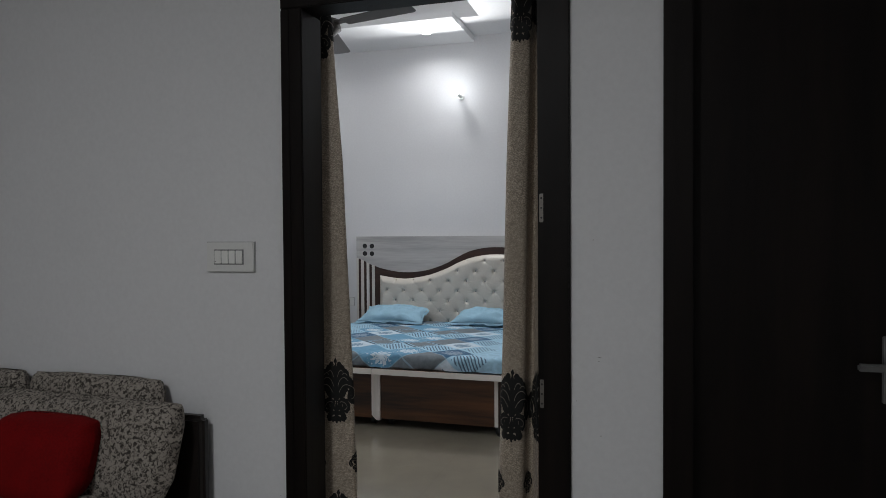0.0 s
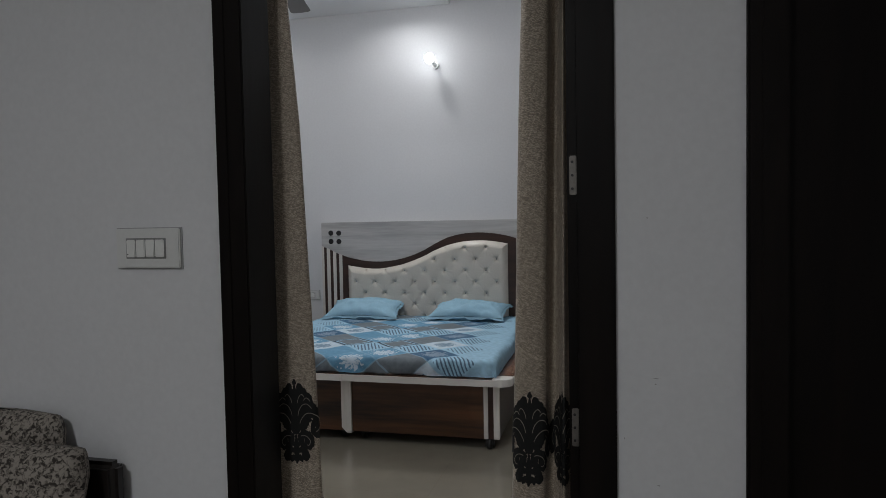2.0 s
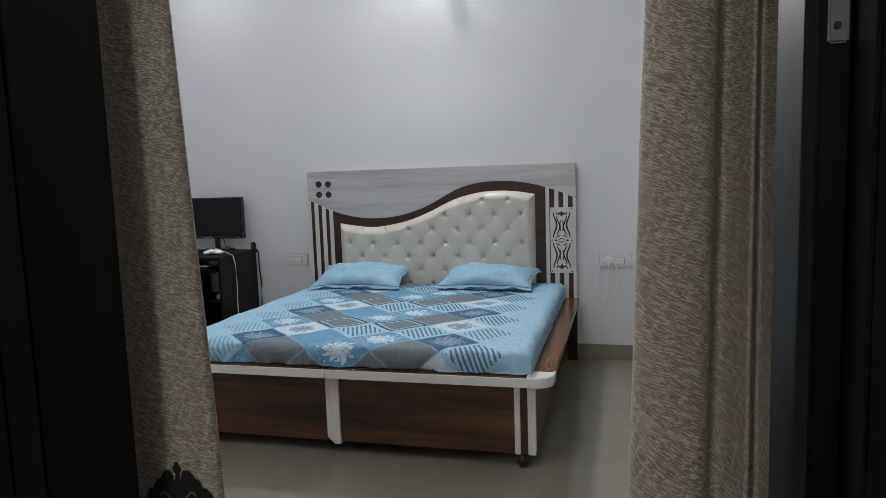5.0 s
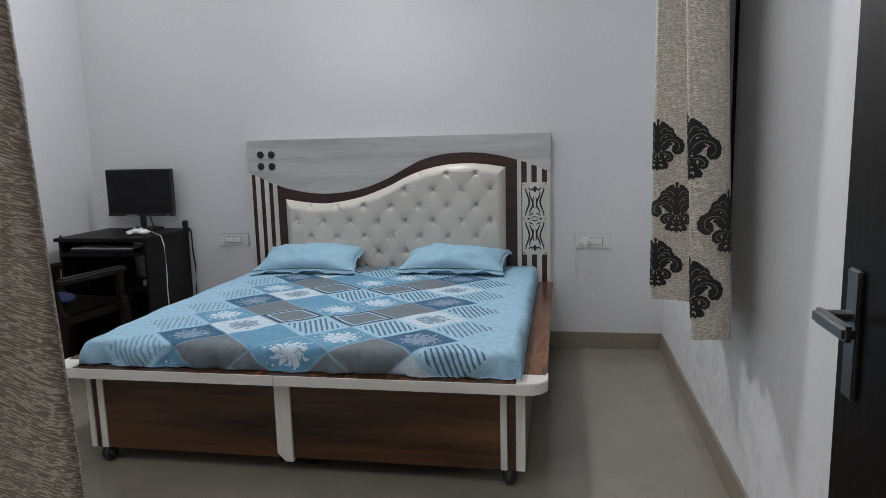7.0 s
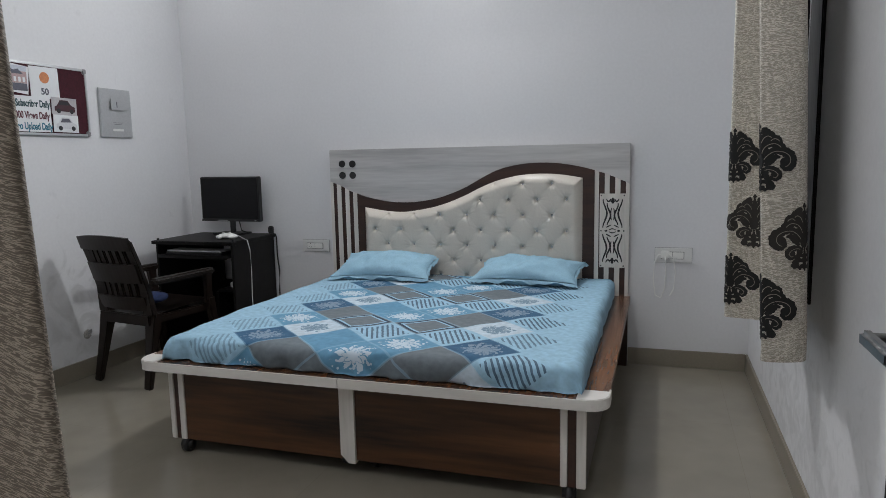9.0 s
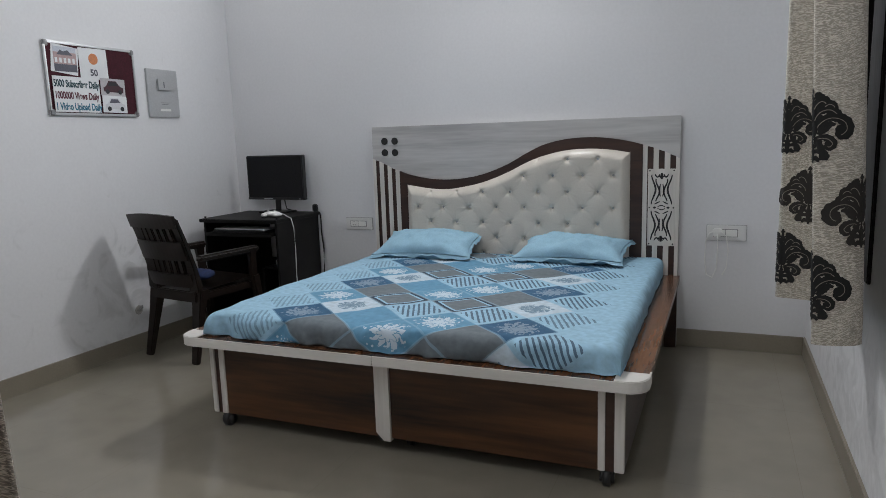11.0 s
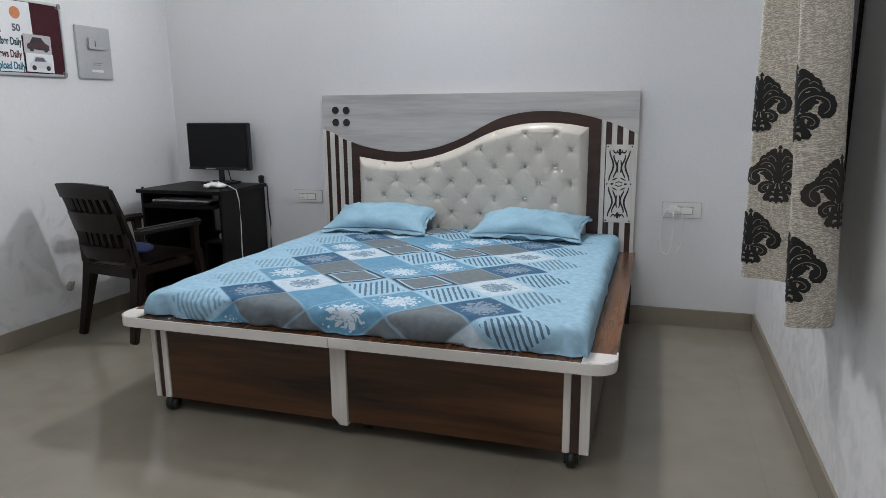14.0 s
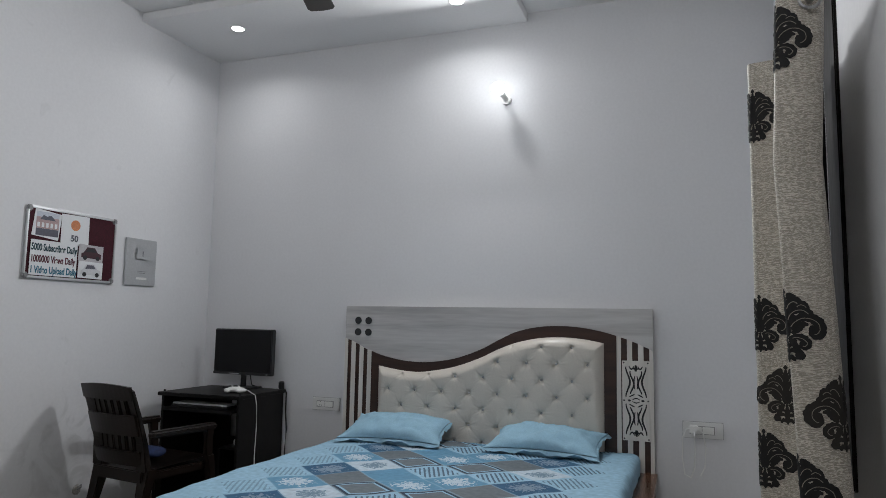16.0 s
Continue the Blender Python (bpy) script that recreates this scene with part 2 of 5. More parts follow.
structure("floor", box((-3.6, -8.2, -0.15), (4.6, 0.3, 0.0)), FLOOR, "glossy beige vitrified tile floor", "floor")
structure("wall_back", box((-1.5, YB, 0), (2.76, 0.25, 3.4)), WALL, "pale grey-white painted bedroom wall behind the bed", "wall")
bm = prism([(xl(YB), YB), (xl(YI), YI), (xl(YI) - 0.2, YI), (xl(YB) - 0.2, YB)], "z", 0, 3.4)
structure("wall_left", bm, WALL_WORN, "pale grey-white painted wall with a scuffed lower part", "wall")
# right wall with the window opening
WY0, WY1, WZ0, WZ1 = -1.44, -0.62, 0.78, 2.40
bm = box((XR, YI, 0), (XR + 0.2, WY0, 3.4))
box_in(bm, (XR, WY1, 0), (XR + 0.2, YB, 3.4))
box_in(bm, (XR, WY0, 0), (XR + 0.2, WY1, WZ0))
box_in(bm, (XR, WY0, WZ1), (XR + 0.2, WY1, 3.4))
structure("wall_right", bm, WALL_FLAKED, "pale grey-white painted wall with a curtained window", "wall")
# wall between living room and bedroom with two door openings
DX0, DX1, DZ = 1.45, 2.465, 2.21
EX0, EX1, EZ = 2.752, 3.60, 2.21
bm = box((-3.4, YD, 0), (DX0, YI, 3.4))
box_in(bm, (DX1, YD, 0), (EX0, YI, 3.4))
box_in(bm, (EX1, YD, 0), (4.4, YI, 3.4))
box_in(bm, (DX0, YD, DZ), (DX1, YI, 3.4))
box_in(bm, (EX0, YD, EZ), (EX1, YI, 3.4))
structure("wall_door", bm, WALL, "light grey painted wall with two dark door openings", "wall")
structure("wall_living_left", box((-3.6, -8.2, 0), (-3.4, YD, 3.2)), WALL, "light grey painted living room wall", "wall")
structure("wall_living_right", box((4.4, -8.2, 0), (4.6, YI, 3.2)), WALL, "light grey painted living room wall", "wall")
structure("wall_living_back", box((-3.4, -8.2, 0), (4.4, -8.0, 3.2)), WALL, "light grey painted living room wall", "wall")
structure("ceiling_living", box((-3.6, -8.2, 3.05), (4.6, YD, 3.2)), CEIL, "plain white living room ceiling", "ceiling")
# bedroom ceiling with a raised tray
TX0, TX1, TY0, TY1 = -0.75, 1.355, -3.1, -0.49
bm = box((-1.5, YI, ZC), (TX0, YB, ZC + 0.3))
box_in(bm, (TX1, YI, ZC), (2.76, YB, ZC + 0.3))
box_in(bm, (TX0, YI, ZC), (TX1, TY0, ZC + 0.3))
box_in(bm, (TX0, TY1, ZC), (TX1, YB, ZC + 0.3))
box_in(bm, (TX0, TY0, ZC + 0.2), (TX1, TY1, ZC + 0.3))
structure("ceiling_bedroom", bm, CEIL, "white false ceiling with a raised tray", "ceiling")
structure("ceiling_panel", box((-1.16, -0.70, 3.085), (1.178, YB + 0.002, 3.139), 0.003), CEIL, "dropped white ceiling panel with downlights", "ceiling")
SCUFFS = [(2.543, 1.31, 0.003, 0.0025), (2.559, 0.927, 0.003, 0.002), (2.565, 0.69, 0.004, 0.0016), (2.56, 0.94, 0.010, 0.0012), (2.489, 0.797, 0.0016, 0.003), (1.42, 0.377, 0.003, 0.0016)]
# skirting
SKH, SKT = 0.1, 0.012
structure("baseboard_back", box((-1.13, YB - SKT, 0), (XR - SKT, YB, SKH), 0.003), SKIRT, "beige-brown tile skirting", "skirting")
structure("baseboard_right", box((XR - SKT, YI, 0), (XR, YB, SKH), 0.003), SKIRT, "beige-brown tile skirting", "skirting")
bm = prism([(xl(YB), YB), (xl(YI), YI), (xl(YI) + SKT, YI), (xl(YB) + SKT, YB)], "z", 0, SKH)
structure("baseboard_left", bm, SKIRT, "beige-brown tile skirting", "skirting")
structure("baseboard_living", box((-3.4, YD - SKT, 0), (DX0, YD, SKH), 0.003), SKIRT, "beige-brown tile skirting", "skirting")
structure("baseboard_living_pier", box((DX1, YD - SKT, 0), (EX0, YD, SKH), 0.003), SKIRT, "beige-brown tile skirting", "skirting")


def sheet_material():
    """Printed patchwork of diamonds on light blue cotton, laid out by the cloth's own coordinates."""
    m = bpy.data.materials.new("patchwork_sheet")
    m.use_nodes = True
    nt = m.node_tree
    n, l = nt.nodes, nt.links
    b = n["Principled BSDF"]
    b.inputs["Roughness"].default_value = 0.85
    uv = n.new("ShaderNodeUVMap")
    sep = n.new("ShaderNodeSeparateXYZ")

    def op(kind, a, c=None, d=None):
        k = n.new("ShaderNodeMath")
        k.operation = kind
        for i, v in enumerate((a, c, d)):
            if v is None:
                continue
            if isinstance(v, (int, float)):
                k.inputs[i].default_value = v
            else:
                l.new(v, k.inputs[i])
        return k.outputs[0]

    def noise_at(scale, detail=3.0, vec=None):
        k = n.new("ShaderNodeTexNoise")
        k.inputs["Scale"].default_value, k.inputs["Detail"].default_value = scale, detail
        l.new(vec or uv.outputs[0], k.inputs["Vector"])
        return k.outputs[0]

    def mix(f, a, c):
        k = n.new("ShaderNodeMix")
        k.data_type = "RGBA"
        l.new(f, k.inputs[0])
        for i, v in ((6, a), (7, c)):
            if isinstance(v, tuple):
                k.inputs[i].default_value = (*v, 1)
            else:
                l.new(v, k.inputs[i])
        return k.outputs[2]

    l.new(uv.outputs[0], sep.inputs[0])
    u, v = sep.outputs[0], sep.outputs[1]
    p = op("DIVIDE", op("SUBTRACT", u, 0.452), 0.157)
    q = op("DIVIDE", op("SUBTRACT", op("MULTIPLY", v, -1.0), 0.03), 0.145)
    a = op("MULTIPLY", op("ADD", p, q), 0.5)
    c = op("MULTIPLY", op("SUBTRACT", p, q), 0.5)
    ai, ci = op("FLOOR", a), op("FLOOR", c)
    fa = op("ABSOLUTE", op("SUBTRACT", op("SUBTRACT", a, ai), 0.5))
    fc = op("ABSOLUTE", op("SUBTRACT", op("SUBTRACT", c, ci), 0.5))
    edge = op("MAXIMUM", fa, fc)
    col = op("ADD", op("ADD", ai, ci), 1.0)
    row = op("SUBTRACT", ai, ci)
    h = op("FLOOR", op("DIVIDE", op("FLOORED_MODULO", row, 4.0), 2.0))
    idx = op("ADD", op("MULTIPLY", op("ADD", col, 1.0), 2.0), h)
    pos = op("DIVIDE", op("ADD", idx, 1.5), 20.0)

    LIGHT, MID, DEEP, GREY, WHITE = (0.28, 0.46, 0.59), (0.10, 0.255, 0.39), (0.018, 0.088, 0.175), (0.125, 0.15, 0.168), (0.45, 0.54, 0.61)
    # colour; stripes, flower, frame
    cells = [(LIGHT, 0, 0, 0), (LIGHT, 0.55, 0, 0), (LIGHT, 0.5, 0, 0), (MID, 0, 1, 0), (DEEP, 0, 0.5, 0), (GREY, 0, 0, 0), (WHITE, 0, 0.2, 0), (GREY, 0, 0, 1), (MID, 0, 0, 0),
             (MID, 0, 1, 0), (LIGHT, 1, 0, 0), (GREY, 0, 0, 1), (MID, 0, 1, 0), (GREY, 0, 0, 0), (LIGHT, 1, 0, 0), (WHITE, 0, 0.2, 0), (DEEP, 0, 0.5, 0), (LIGHT, 1, 0, 0), (LIGHT, 0.8, 0, 0), (LIGHT, 0, 0, 0)]

    def ramp(values):
        k = n.new("ShaderNodeValToRGB")
        k.color_ramp.interpolation = "CONSTANT"
        e = k.color_ramp.elements
        while len(e) < len(values):
            e.new(0.5)
        for i, w in enumerate(values):
            e[i].position = i / 20.0
        for i, w in enumerate(values):
            e[i].color = (*w, 1)
        l.new(pos, k.inputs[0])
        return k.outputs[0]

    base = ramp([w[0] for w in cells])
    flags = n.new("ShaderNodeSeparateColor")
    l.new(ramp([w[1:] for w in cells]), flags.inputs[0])
    grain = noise_at(38, 4)
    mottle = op("MULTIPLY_ADD", grain, 0.7, 0.65)
    sc = n.new("ShaderNodeVectorMath")
    sc.operation = "SCALE"
    l.new(base, sc.inputs[0])
    l.new(mottle, sc.inputs["Scale"])
    colour = mix(op("MULTIPLY", op("GREATER_THAN", edge, 0.475), 0.35), sc.outputs[0], LIGHT)
    # stripes within the inner part of a cell
    phase = op("FRACT", op("ADD", op("DIVIDE", op("ADD", u, op("MULTIPLY", v, 0.42)), 0.0235), op("MULTIPLY", grain, 0.25)))
    st = op("MULTIPLY", op("LESS_THAN", phase, 0.42), op("LESS_THAN", edge, 0.40))
    colour = mix(op("MULTIPLY", op("MULTIPLY", st, flags.outputs[0]), 0.8), colour, (0.012, 0.035, 0.075))
    # framed cells: a navy line with a light one inside
    framed = op("MULTIPLY", flags.outputs[2], op("GREATER_THAN", v, -1.62))
    fr = op("MULTIPLY", op("MULTIPLY", op("GREATER_THAN", edge, 0.40), op("LESS_THAN", edge, 0.46)), framed)
    colour = mix(fr, colour, (0.008, 0.03, 0.065))
    fr = op("MULTIPLY", op("MULTIPLY", op("GREATER_THAN", edge, 0.35), op("LESS_THAN", edge, 0.40)), framed)
    colour = mix(fr, colour, LIGHT)
    # flowers: two rings of petals with dark seams, loose leaves around them
    la, lc = op("SUBTRACT", op("SUBTRACT", a, ai), 0.5), op("SUBTRACT", op("SUBTRACT", c, ci), 0.5)
    wob = op("MULTIPLY", op("SUBTRACT", noise_at(34, 3), 0.5), 0.42)
    rad = op("ADD", op("SQRT", op("ADD", op("MULTIPLY", la, la), op("MULTIPLY", lc, lc))), wob)
    ang = op("ADD", op("ARCTAN2", la, lc), op("MULTIPLY", wob, 2.5))
    outer = op("ABSOLUTE", op("COSINE", op("MULTIPLY", ang, 5.5)))
    inner = op("ABSOLUTE", op("COSINE", op("MULTIPLY_ADD", ang, 4.0, 0.7)))
    big = op("MULTIPLY", op("LESS_THAN", rad, op("MULTIPLY_ADD", outer, 0.13, 0.20)), op("GREATER_THAN", outer, 0.2))
    small = op("LESS_THAN", rad, op("MULTIPLY_ADD", inner, 0.10, 0.09))
    seam = op("MULTIPLY", op("LESS_THAN", rad, op("MULTIPLY_ADD", inner, 0.10, 0.115)), op("SUBTRACT", 1.0, small))
    vo = n.new("ShaderNodeTexVoronoi")
    vo.inputs["Scale"].default_value = 60
    l.new(uv.outputs[0], vo.inputs["Vector"])
    loose = op("MULTIPLY", op("LESS_THAN", vo.outputs[0], 0.34), op("MULTIPLY", op("GREATER_THAN", rad, 0.31), op("LESS_THAN", rad, 0.42)))
    petal = op("MAXIMUM", op("MAXIMUM", op("MULTIPLY", big, op("SUBTRACT", 1.0, seam)), small), loose)
    colour = mix(op("MULTIPLY", op("MULTIPLY", petal, op("GREATER_THAN", flags.outputs[1], 0.3)), op("MULTIPLY_ADD", flags.outputs[1], 0.9, -0.15)), colour, (0.60, 0.67, 0.72))
    dk = op("MULTIPLY", op("LESS_THAN", op("ABSOLUTE", op("SUBTRACT", flags.outputs[1], 0.2)), 0.1), op("MULTIPLY", petal, op("LESS_THAN", rad, 0.3)))
    colour = mix(op("MULTIPLY", dk, 0.75), colour, (0.05, 0.13, 0.21))
    l.new(colour, b.inputs["Base Color"])
    bp = n.new("ShaderNodeBump")
    bp.inputs["Strength"].default_value, bp.inputs["Distance"].default_value = 0.7, 0.007
    l.new(noise_at(10, 4), bp.inputs["Height"])
    l.new(bp.outputs[0], b.inputs["Normal"])
    return m


def curtain_material(name, light, dark, scale=1.0, slant=0.1):
    """Jacquard cloth: wavy raised dashes over a darker ground."""
    m = bpy.data.materials.new(name)
    m.use_nodes = True
    nt = m.node_tree
    n, l = nt.nodes, nt.links
    b = n["Principled BSDF"]
    b.inputs["Roughness"].default_value = 0.6
    b.inputs["Sheen Weight"].default_value = 0.15
    uv, mp = n.new("ShaderNodeUVMap"), n.new("ShaderNodeMapping")
    mp.inputs["Scale"].default_value = (62 * scale, 430 * scale, 1)
    turn = n.new("ShaderNodeMapping")
    turn.inputs["Rotation"].default_value = (0, 0, slant)
    l.new(uv.outputs[0], turn.inputs[0])
    l.new(turn.outputs[0], mp.inputs[0])
    warp = n.new("ShaderNodeTexNoise")
    warp.inputs["Scale"].default_value = 3.5
    l.new(uv.outputs[0], warp.inputs["Vector"])
    add = n.new("ShaderNodeVectorMath")
    add.operation = "MULTIPLY_ADD"
    add.inputs[1].default_value = (6, 36, 0)
    l.new(warp.outputs["Color"], add.inputs[0])
    l.new(mp.outputs[0], add.inputs[2])
    k = n.new("ShaderNodeTexNoise")
    k.inputs["Scale"].default_value, k.inputs["Detail"].default_value = 1.0, 2.5
    l.new(add.outputs[0], k.inputs["Vector"])
    cr = n.new("ShaderNodeValToRGB")
    ridge, away = n.new("ShaderNodeMath"), n.new("ShaderNodeMath")
    ridge.operation, away.operation = "SUBTRACT", "ABSOLUTE"
    ridge.inputs[1].default_value = 0.5
    l.new(k.outputs[0], ridge.inputs[0])
    l.new(ridge.outputs[0], away.inputs[0])
    cr.color_ramp.elements[0].position, cr.color_ramp.elements[1].position = 0.015, 0.06
    cr.color_ramp.elements[0].color, cr.color_ramp.elements[1].color = (*light, 1), (*dark, 1)
    l.new(away.outputs[0], cr.inputs[0])
    l.new(cr.outputs[0], b.inputs["Base Color"])
    bp = n.new("ShaderNodeBump")
    bp.inputs["Strength"].default_value, bp.inputs["Distance"].default_value = 0.6, 0.002
    l.new(k.outputs[0], bp.inputs["Height"])
    l.new(bp.outputs[0], b.inputs["Normal"])
    return m


SHEETPRINT = sheet_material()
CURTAINCLOTH = curtain_material("curtain_jacquard", (0.63, 0.585, 0.51), (0.29, 0.26, 0.215), 0.78)
DOORCLOTH = curtain_material("door_curtain_jacquard", (0.60, 0.51, 0.41), (0.235, 0.19, 0.148), 1.0, 0.36)


def granite_material():
    m = bpy.data.materials.new("speckled_upholstery")
    m.use_nodes = True
    n, l = m.node_tree.nodes, m.node_tree.links
    b = n["Principled BSDF"]
    b.inputs["Roughness"].default_value = 0.85
    tc = n.new("ShaderNodeTexCoord")
    k = n.new("ShaderNodeTexNoise")
    k.inputs["Scale"].default_value, k.inputs["Detail"].default_value, k.inputs["Distortion"].default_value = 88, 7, 0.8
    l.new(tc.outputs["Object"], k.inputs["Vector"])
    cr = n.new("ShaderNodeValToRGB")
    e = cr.color_ramp.elements
    e[0].position, e[1].position = 0.40, 0.56
    e[0].color, e[1].color = (0.035, 0.028, 0.023, 1), (0.31, 0.275, 0.24, 1)
    l.new(k.outputs[0], cr.inputs[0])
    l.new(cr.outputs[0], b.inputs["Base Color"])
    bp = n.new("ShaderNodeBump")
    bp.inputs["Strength"].default_value, bp.inputs["Distance"].default_value = 0.5, 0.003
    l.new(k.outputs[0], bp.inputs["Height"])
    l.new(bp.outputs[0], b.inputs["Normal"])
    return m


GRANITE = granite_material()


def interp(table, x):
    return float(np.interp(x, [t[0] for t in table], [t[1] for t in table]))


def smooth_curve(table, x):
    """A smooth curve through a short table of points."""
    i = 0
    while i < len(table) - 2 and table[i + 1][0] < x:
        i += 1
    p0, p1, p2, p3 = table[max(i - 1, 0)], table[i], table[i + 1], table[min(i + 2, len(table) - 1)]
    t = min(max((x - p1[0]) / (p2[0] - p1[0]), 0), 1)
    s1 = (p2[1] - p0[1]) / (p2[0] - p0[0]) * (p2[0] - p1[0])
    s2 = (p3[1] - p1[1]) / (p3[0] - p1[0]) * (p2[0] - p1[0])
    return (2 * t**3 - 3 * t**2 + 1) * p1[1] + (t**3 - 2 * t**2 + t) * s1 + (3 * t**2 - 2 * t**3) * p2[1] + (t**3 - t**2) * s2


def grid_mesh(nu, nv, fn, uvfn=None, thick=0.0):
    """A sheet of nu by nv cells from fn(s, t); uvfn gives the cloth's coordinates; thick pads it to a closed skin."""
    bm = bmesh.new()
    vs = [[bm.verts.new(fn(i / nu, j / nv)) for i in range(nu + 1)] for j in range(nv + 1)]
    lay = bm.loops.layers.uv.new("cloth") if uvfn else None
    for j in range(nv):
        for i in range(nu):
            f = bm.faces.new((vs[j][i], vs[j][i + 1], vs[j + 1][i + 1], vs[j + 1][i]))
            if lay:
                for lp, (a, b) in zip(f.loops, ((i, j), (i + 1, j), (i + 1, j + 1), (i, j + 1))):
                    lp[lay].uv = uvfn(a / nu, b / nv)
    if thick:
        bm.normal_update()
        bmesh.ops.solidify(bm, geom=bm.faces[:], thickness=thick)
    return bm


# ---- scuffs on the living room wall ----
SCUFF = mat("scuff_grey", (0.42, 0.41, 0.41), 0.8, var=0.3, scale=80)
for x, z, w, h in SCUFFS:
    pts = [(x + w * (0.75 + 0.25 * math.sin(3.7 * k + x * 40)) * math.cos(k * math.pi / 5), z + h * (0.75 + 0.25 * math.cos(2.9 * k + z * 30)) * math.sin(k * math.pi / 5)) for k in range(10)]
    part("scuff_mark", prism(pts, "y", YD - 0.0006, YD + 0.001), SCUFF, bpy.data.objects["wall_door"])


# ---- doorway ----
def door_frame(name, x0, x1, z, label, rebate):
    th = thing(name, (x0, YD, 0), label, "door frame", kind="structure")
    w = x1 - x0
    part("jamb", box((0, -0.016, 0), (0.085, 0.135, z - 0.076), 0.004), DARKWOOD, th)
    j = part("jamb", box((w - 0.085, -0.016, 0), (w, 0.10, z - 0.076), 0.004), DARKWOOD, th)
    part("head", box((0, -0.016, z - 0.075), (w, 0.10, z), 0.004), DARKWOOD, th)
    part("stop", box((w - 0.112, 0.045, 0), (w - 0.086, 0.10, z - 0.076), 0.003), DARKWOOD, th)
    part("groove", box((0.030, -0.019, 0), (0.036, -0.0165, z - 0.08), 0.001), DARKWOOD, th)
    if rebate:
        for zc in (1.415, 0.803, 0.22):
            bm = box((w - 0.106, 0.040, zc - 0.047), (w - 0.089, 0.0445, zc + 0.047), 0.002)
            hp = part("hinge", bm, HINGE, th, "dull steel butt hinge plate")
            for dz in (-0.032, 0.0, 0.032):
                part("screw", rod((w - 0.099, 0.0385, zc + dz), (w - 0.099, 0.0402, zc + dz), 0.0035, n=8), BLACKPL, hp)
    return th


door_frame("door_frame", DX0, DX1 + 0.007, DZ, "dark brown timber door frame with steel hinges", True)
door_frame("door_frame", EX0, EX1, EZ, "dark brown timber frame around a closed door", False)


def lever(parent, place, out, run, length=0.11, z0=-0.11, z1=0.085):
    """A lever handle on a long back plate: out is the direction off the leaf, run the way that the lever points."""
    p, o, r = Vector(place), Vector(out), Vector(run)
    a = p + r * 0.02
    b = p - r * 0.02 + o * 0.008
    bm = box((min(a.x, b.x), min(a.y, b.y), p.z + z0), (max(a.x, b.x), max(a.y, b.y), p.z + z1), 0.003)
    h = part("handle_plate", bm, SATIN, parent, "satin steel handle plate")
    part("handle_neck", rod(p + o * 0.006, p + o * 0.05, 0.009), SATIN, h)
    q = p + o * 0.05
    bm = bmesh.new()
    e = q + r * length
    lo = [min(q[i], e[i]) - (0.009 if i < 2 else 0.011) for i in range(3)]
    hi = [max(q[i], e[i]) + (0.009 if i < 2 else 0.011) for i in range(3)]
    box_in(bm, lo, hi, 0.005)
    part("handle_lever", bm, SATIN, h)


leaf = thing("door", (2.4025, -3.715, 0.0), "dark brown wooden bedroom door standing wide open", "door", kind="")
part("leaf", box((-0.0175, 0.0, 0.008), (0.0175, 0.775, 2.10), 0.003), DARKWOOD, leaf)
lever(leaf, (-0.0175, 0.715, 0.985), (-1, 0, 0), (0, -1, 0), 0.10, -0.125, 0.07)
leaf2 = thing("door", (EX0 + 0.087, -3.79, 0.0), "dark brown flush wooden door, closed", "door")
W2 = EX1 - EX0 - 0.2
part("leaf", box((0, 0, 0.008), (W2 + 0.02, 0.04, 2.13), 0.003), DARKWOOD, leaf2)
lever(leaf2, (3.372 - (EX0 + 0.087), 0.0, 0.945), (0, -1, 0), (-1, 0, 0), 0.085)


# ---- curtains ----
SCROLL = mat("scroll_thread", (0.24, 0.215, 0.18), 0.7, var=0.1)

# strokes of the ornament's one half, in shares of its width and height: points along it with half widths
STROKES = (
    ((0.03, 0.36, 0.015), (0.08, 0.52, 0.04), (0.19, 0.615, 0.05), (0.32, 0.615, 0.06), (0.42, 0.55, 0.08), (0.435, 0.45, 0.085), (0.37, 0.385, 0.06), (0.31, 0.405, 0.03)),
    ((0.02, 0.50, 0.02), (0.06, 0.64, 0.04), (0.13, 0.715, 0.05), (0.22, 0.73, 0.06), (0.29, 0.69, 0.055), (0.31, 0.655, 0.03)),
    ((0.13, 0.75, 0.03), (0.20, 0.80, 0.045), (0.26, 0.785, 0.045), (0.29, 0.75, 0.03)),
    ((0.02, 0.68, 0.02), (0.06, 0.79, 0.045), (0.12, 0.84, 0.05), (0.17, 0.825, 0.045), (0.185, 0.79, 0.025)),
    ((0.05, 0.86, 0.02), (0.09, 0.905, 0.04), (0.13, 0.895, 0.035)),
    ((0.09, 0.40, 0.02), (0.15, 0.47, 0.05), (0.22, 0.53, 0.04), (0.27, 0.53, 0.02)),
    ((0.03, 0.33, 0.015), (0.12, 0.365, 0.035), (0.21, 0.345, 0.05), (0.265, 0.28, 0.05), (0.22, 0.225, 0.04), (0.165, 0.245, 0.02)),
    ((0.03, 0.24, 0.015), (0.09, 0.265, 0.035), (0.13, 0.22, 0.04)),
    ((0.02, 0.16, 0.015), (0.08, 0.185, 0.03), (0.15, 0.165, 0.04), (0.17, 0.11, 0.035), (0.12, 0.085, 0.02)),
    ((0.02, 0.06, 0.01), (0.06, 0.095, 0.03), (0.09, 0.06, 0.02)),
)
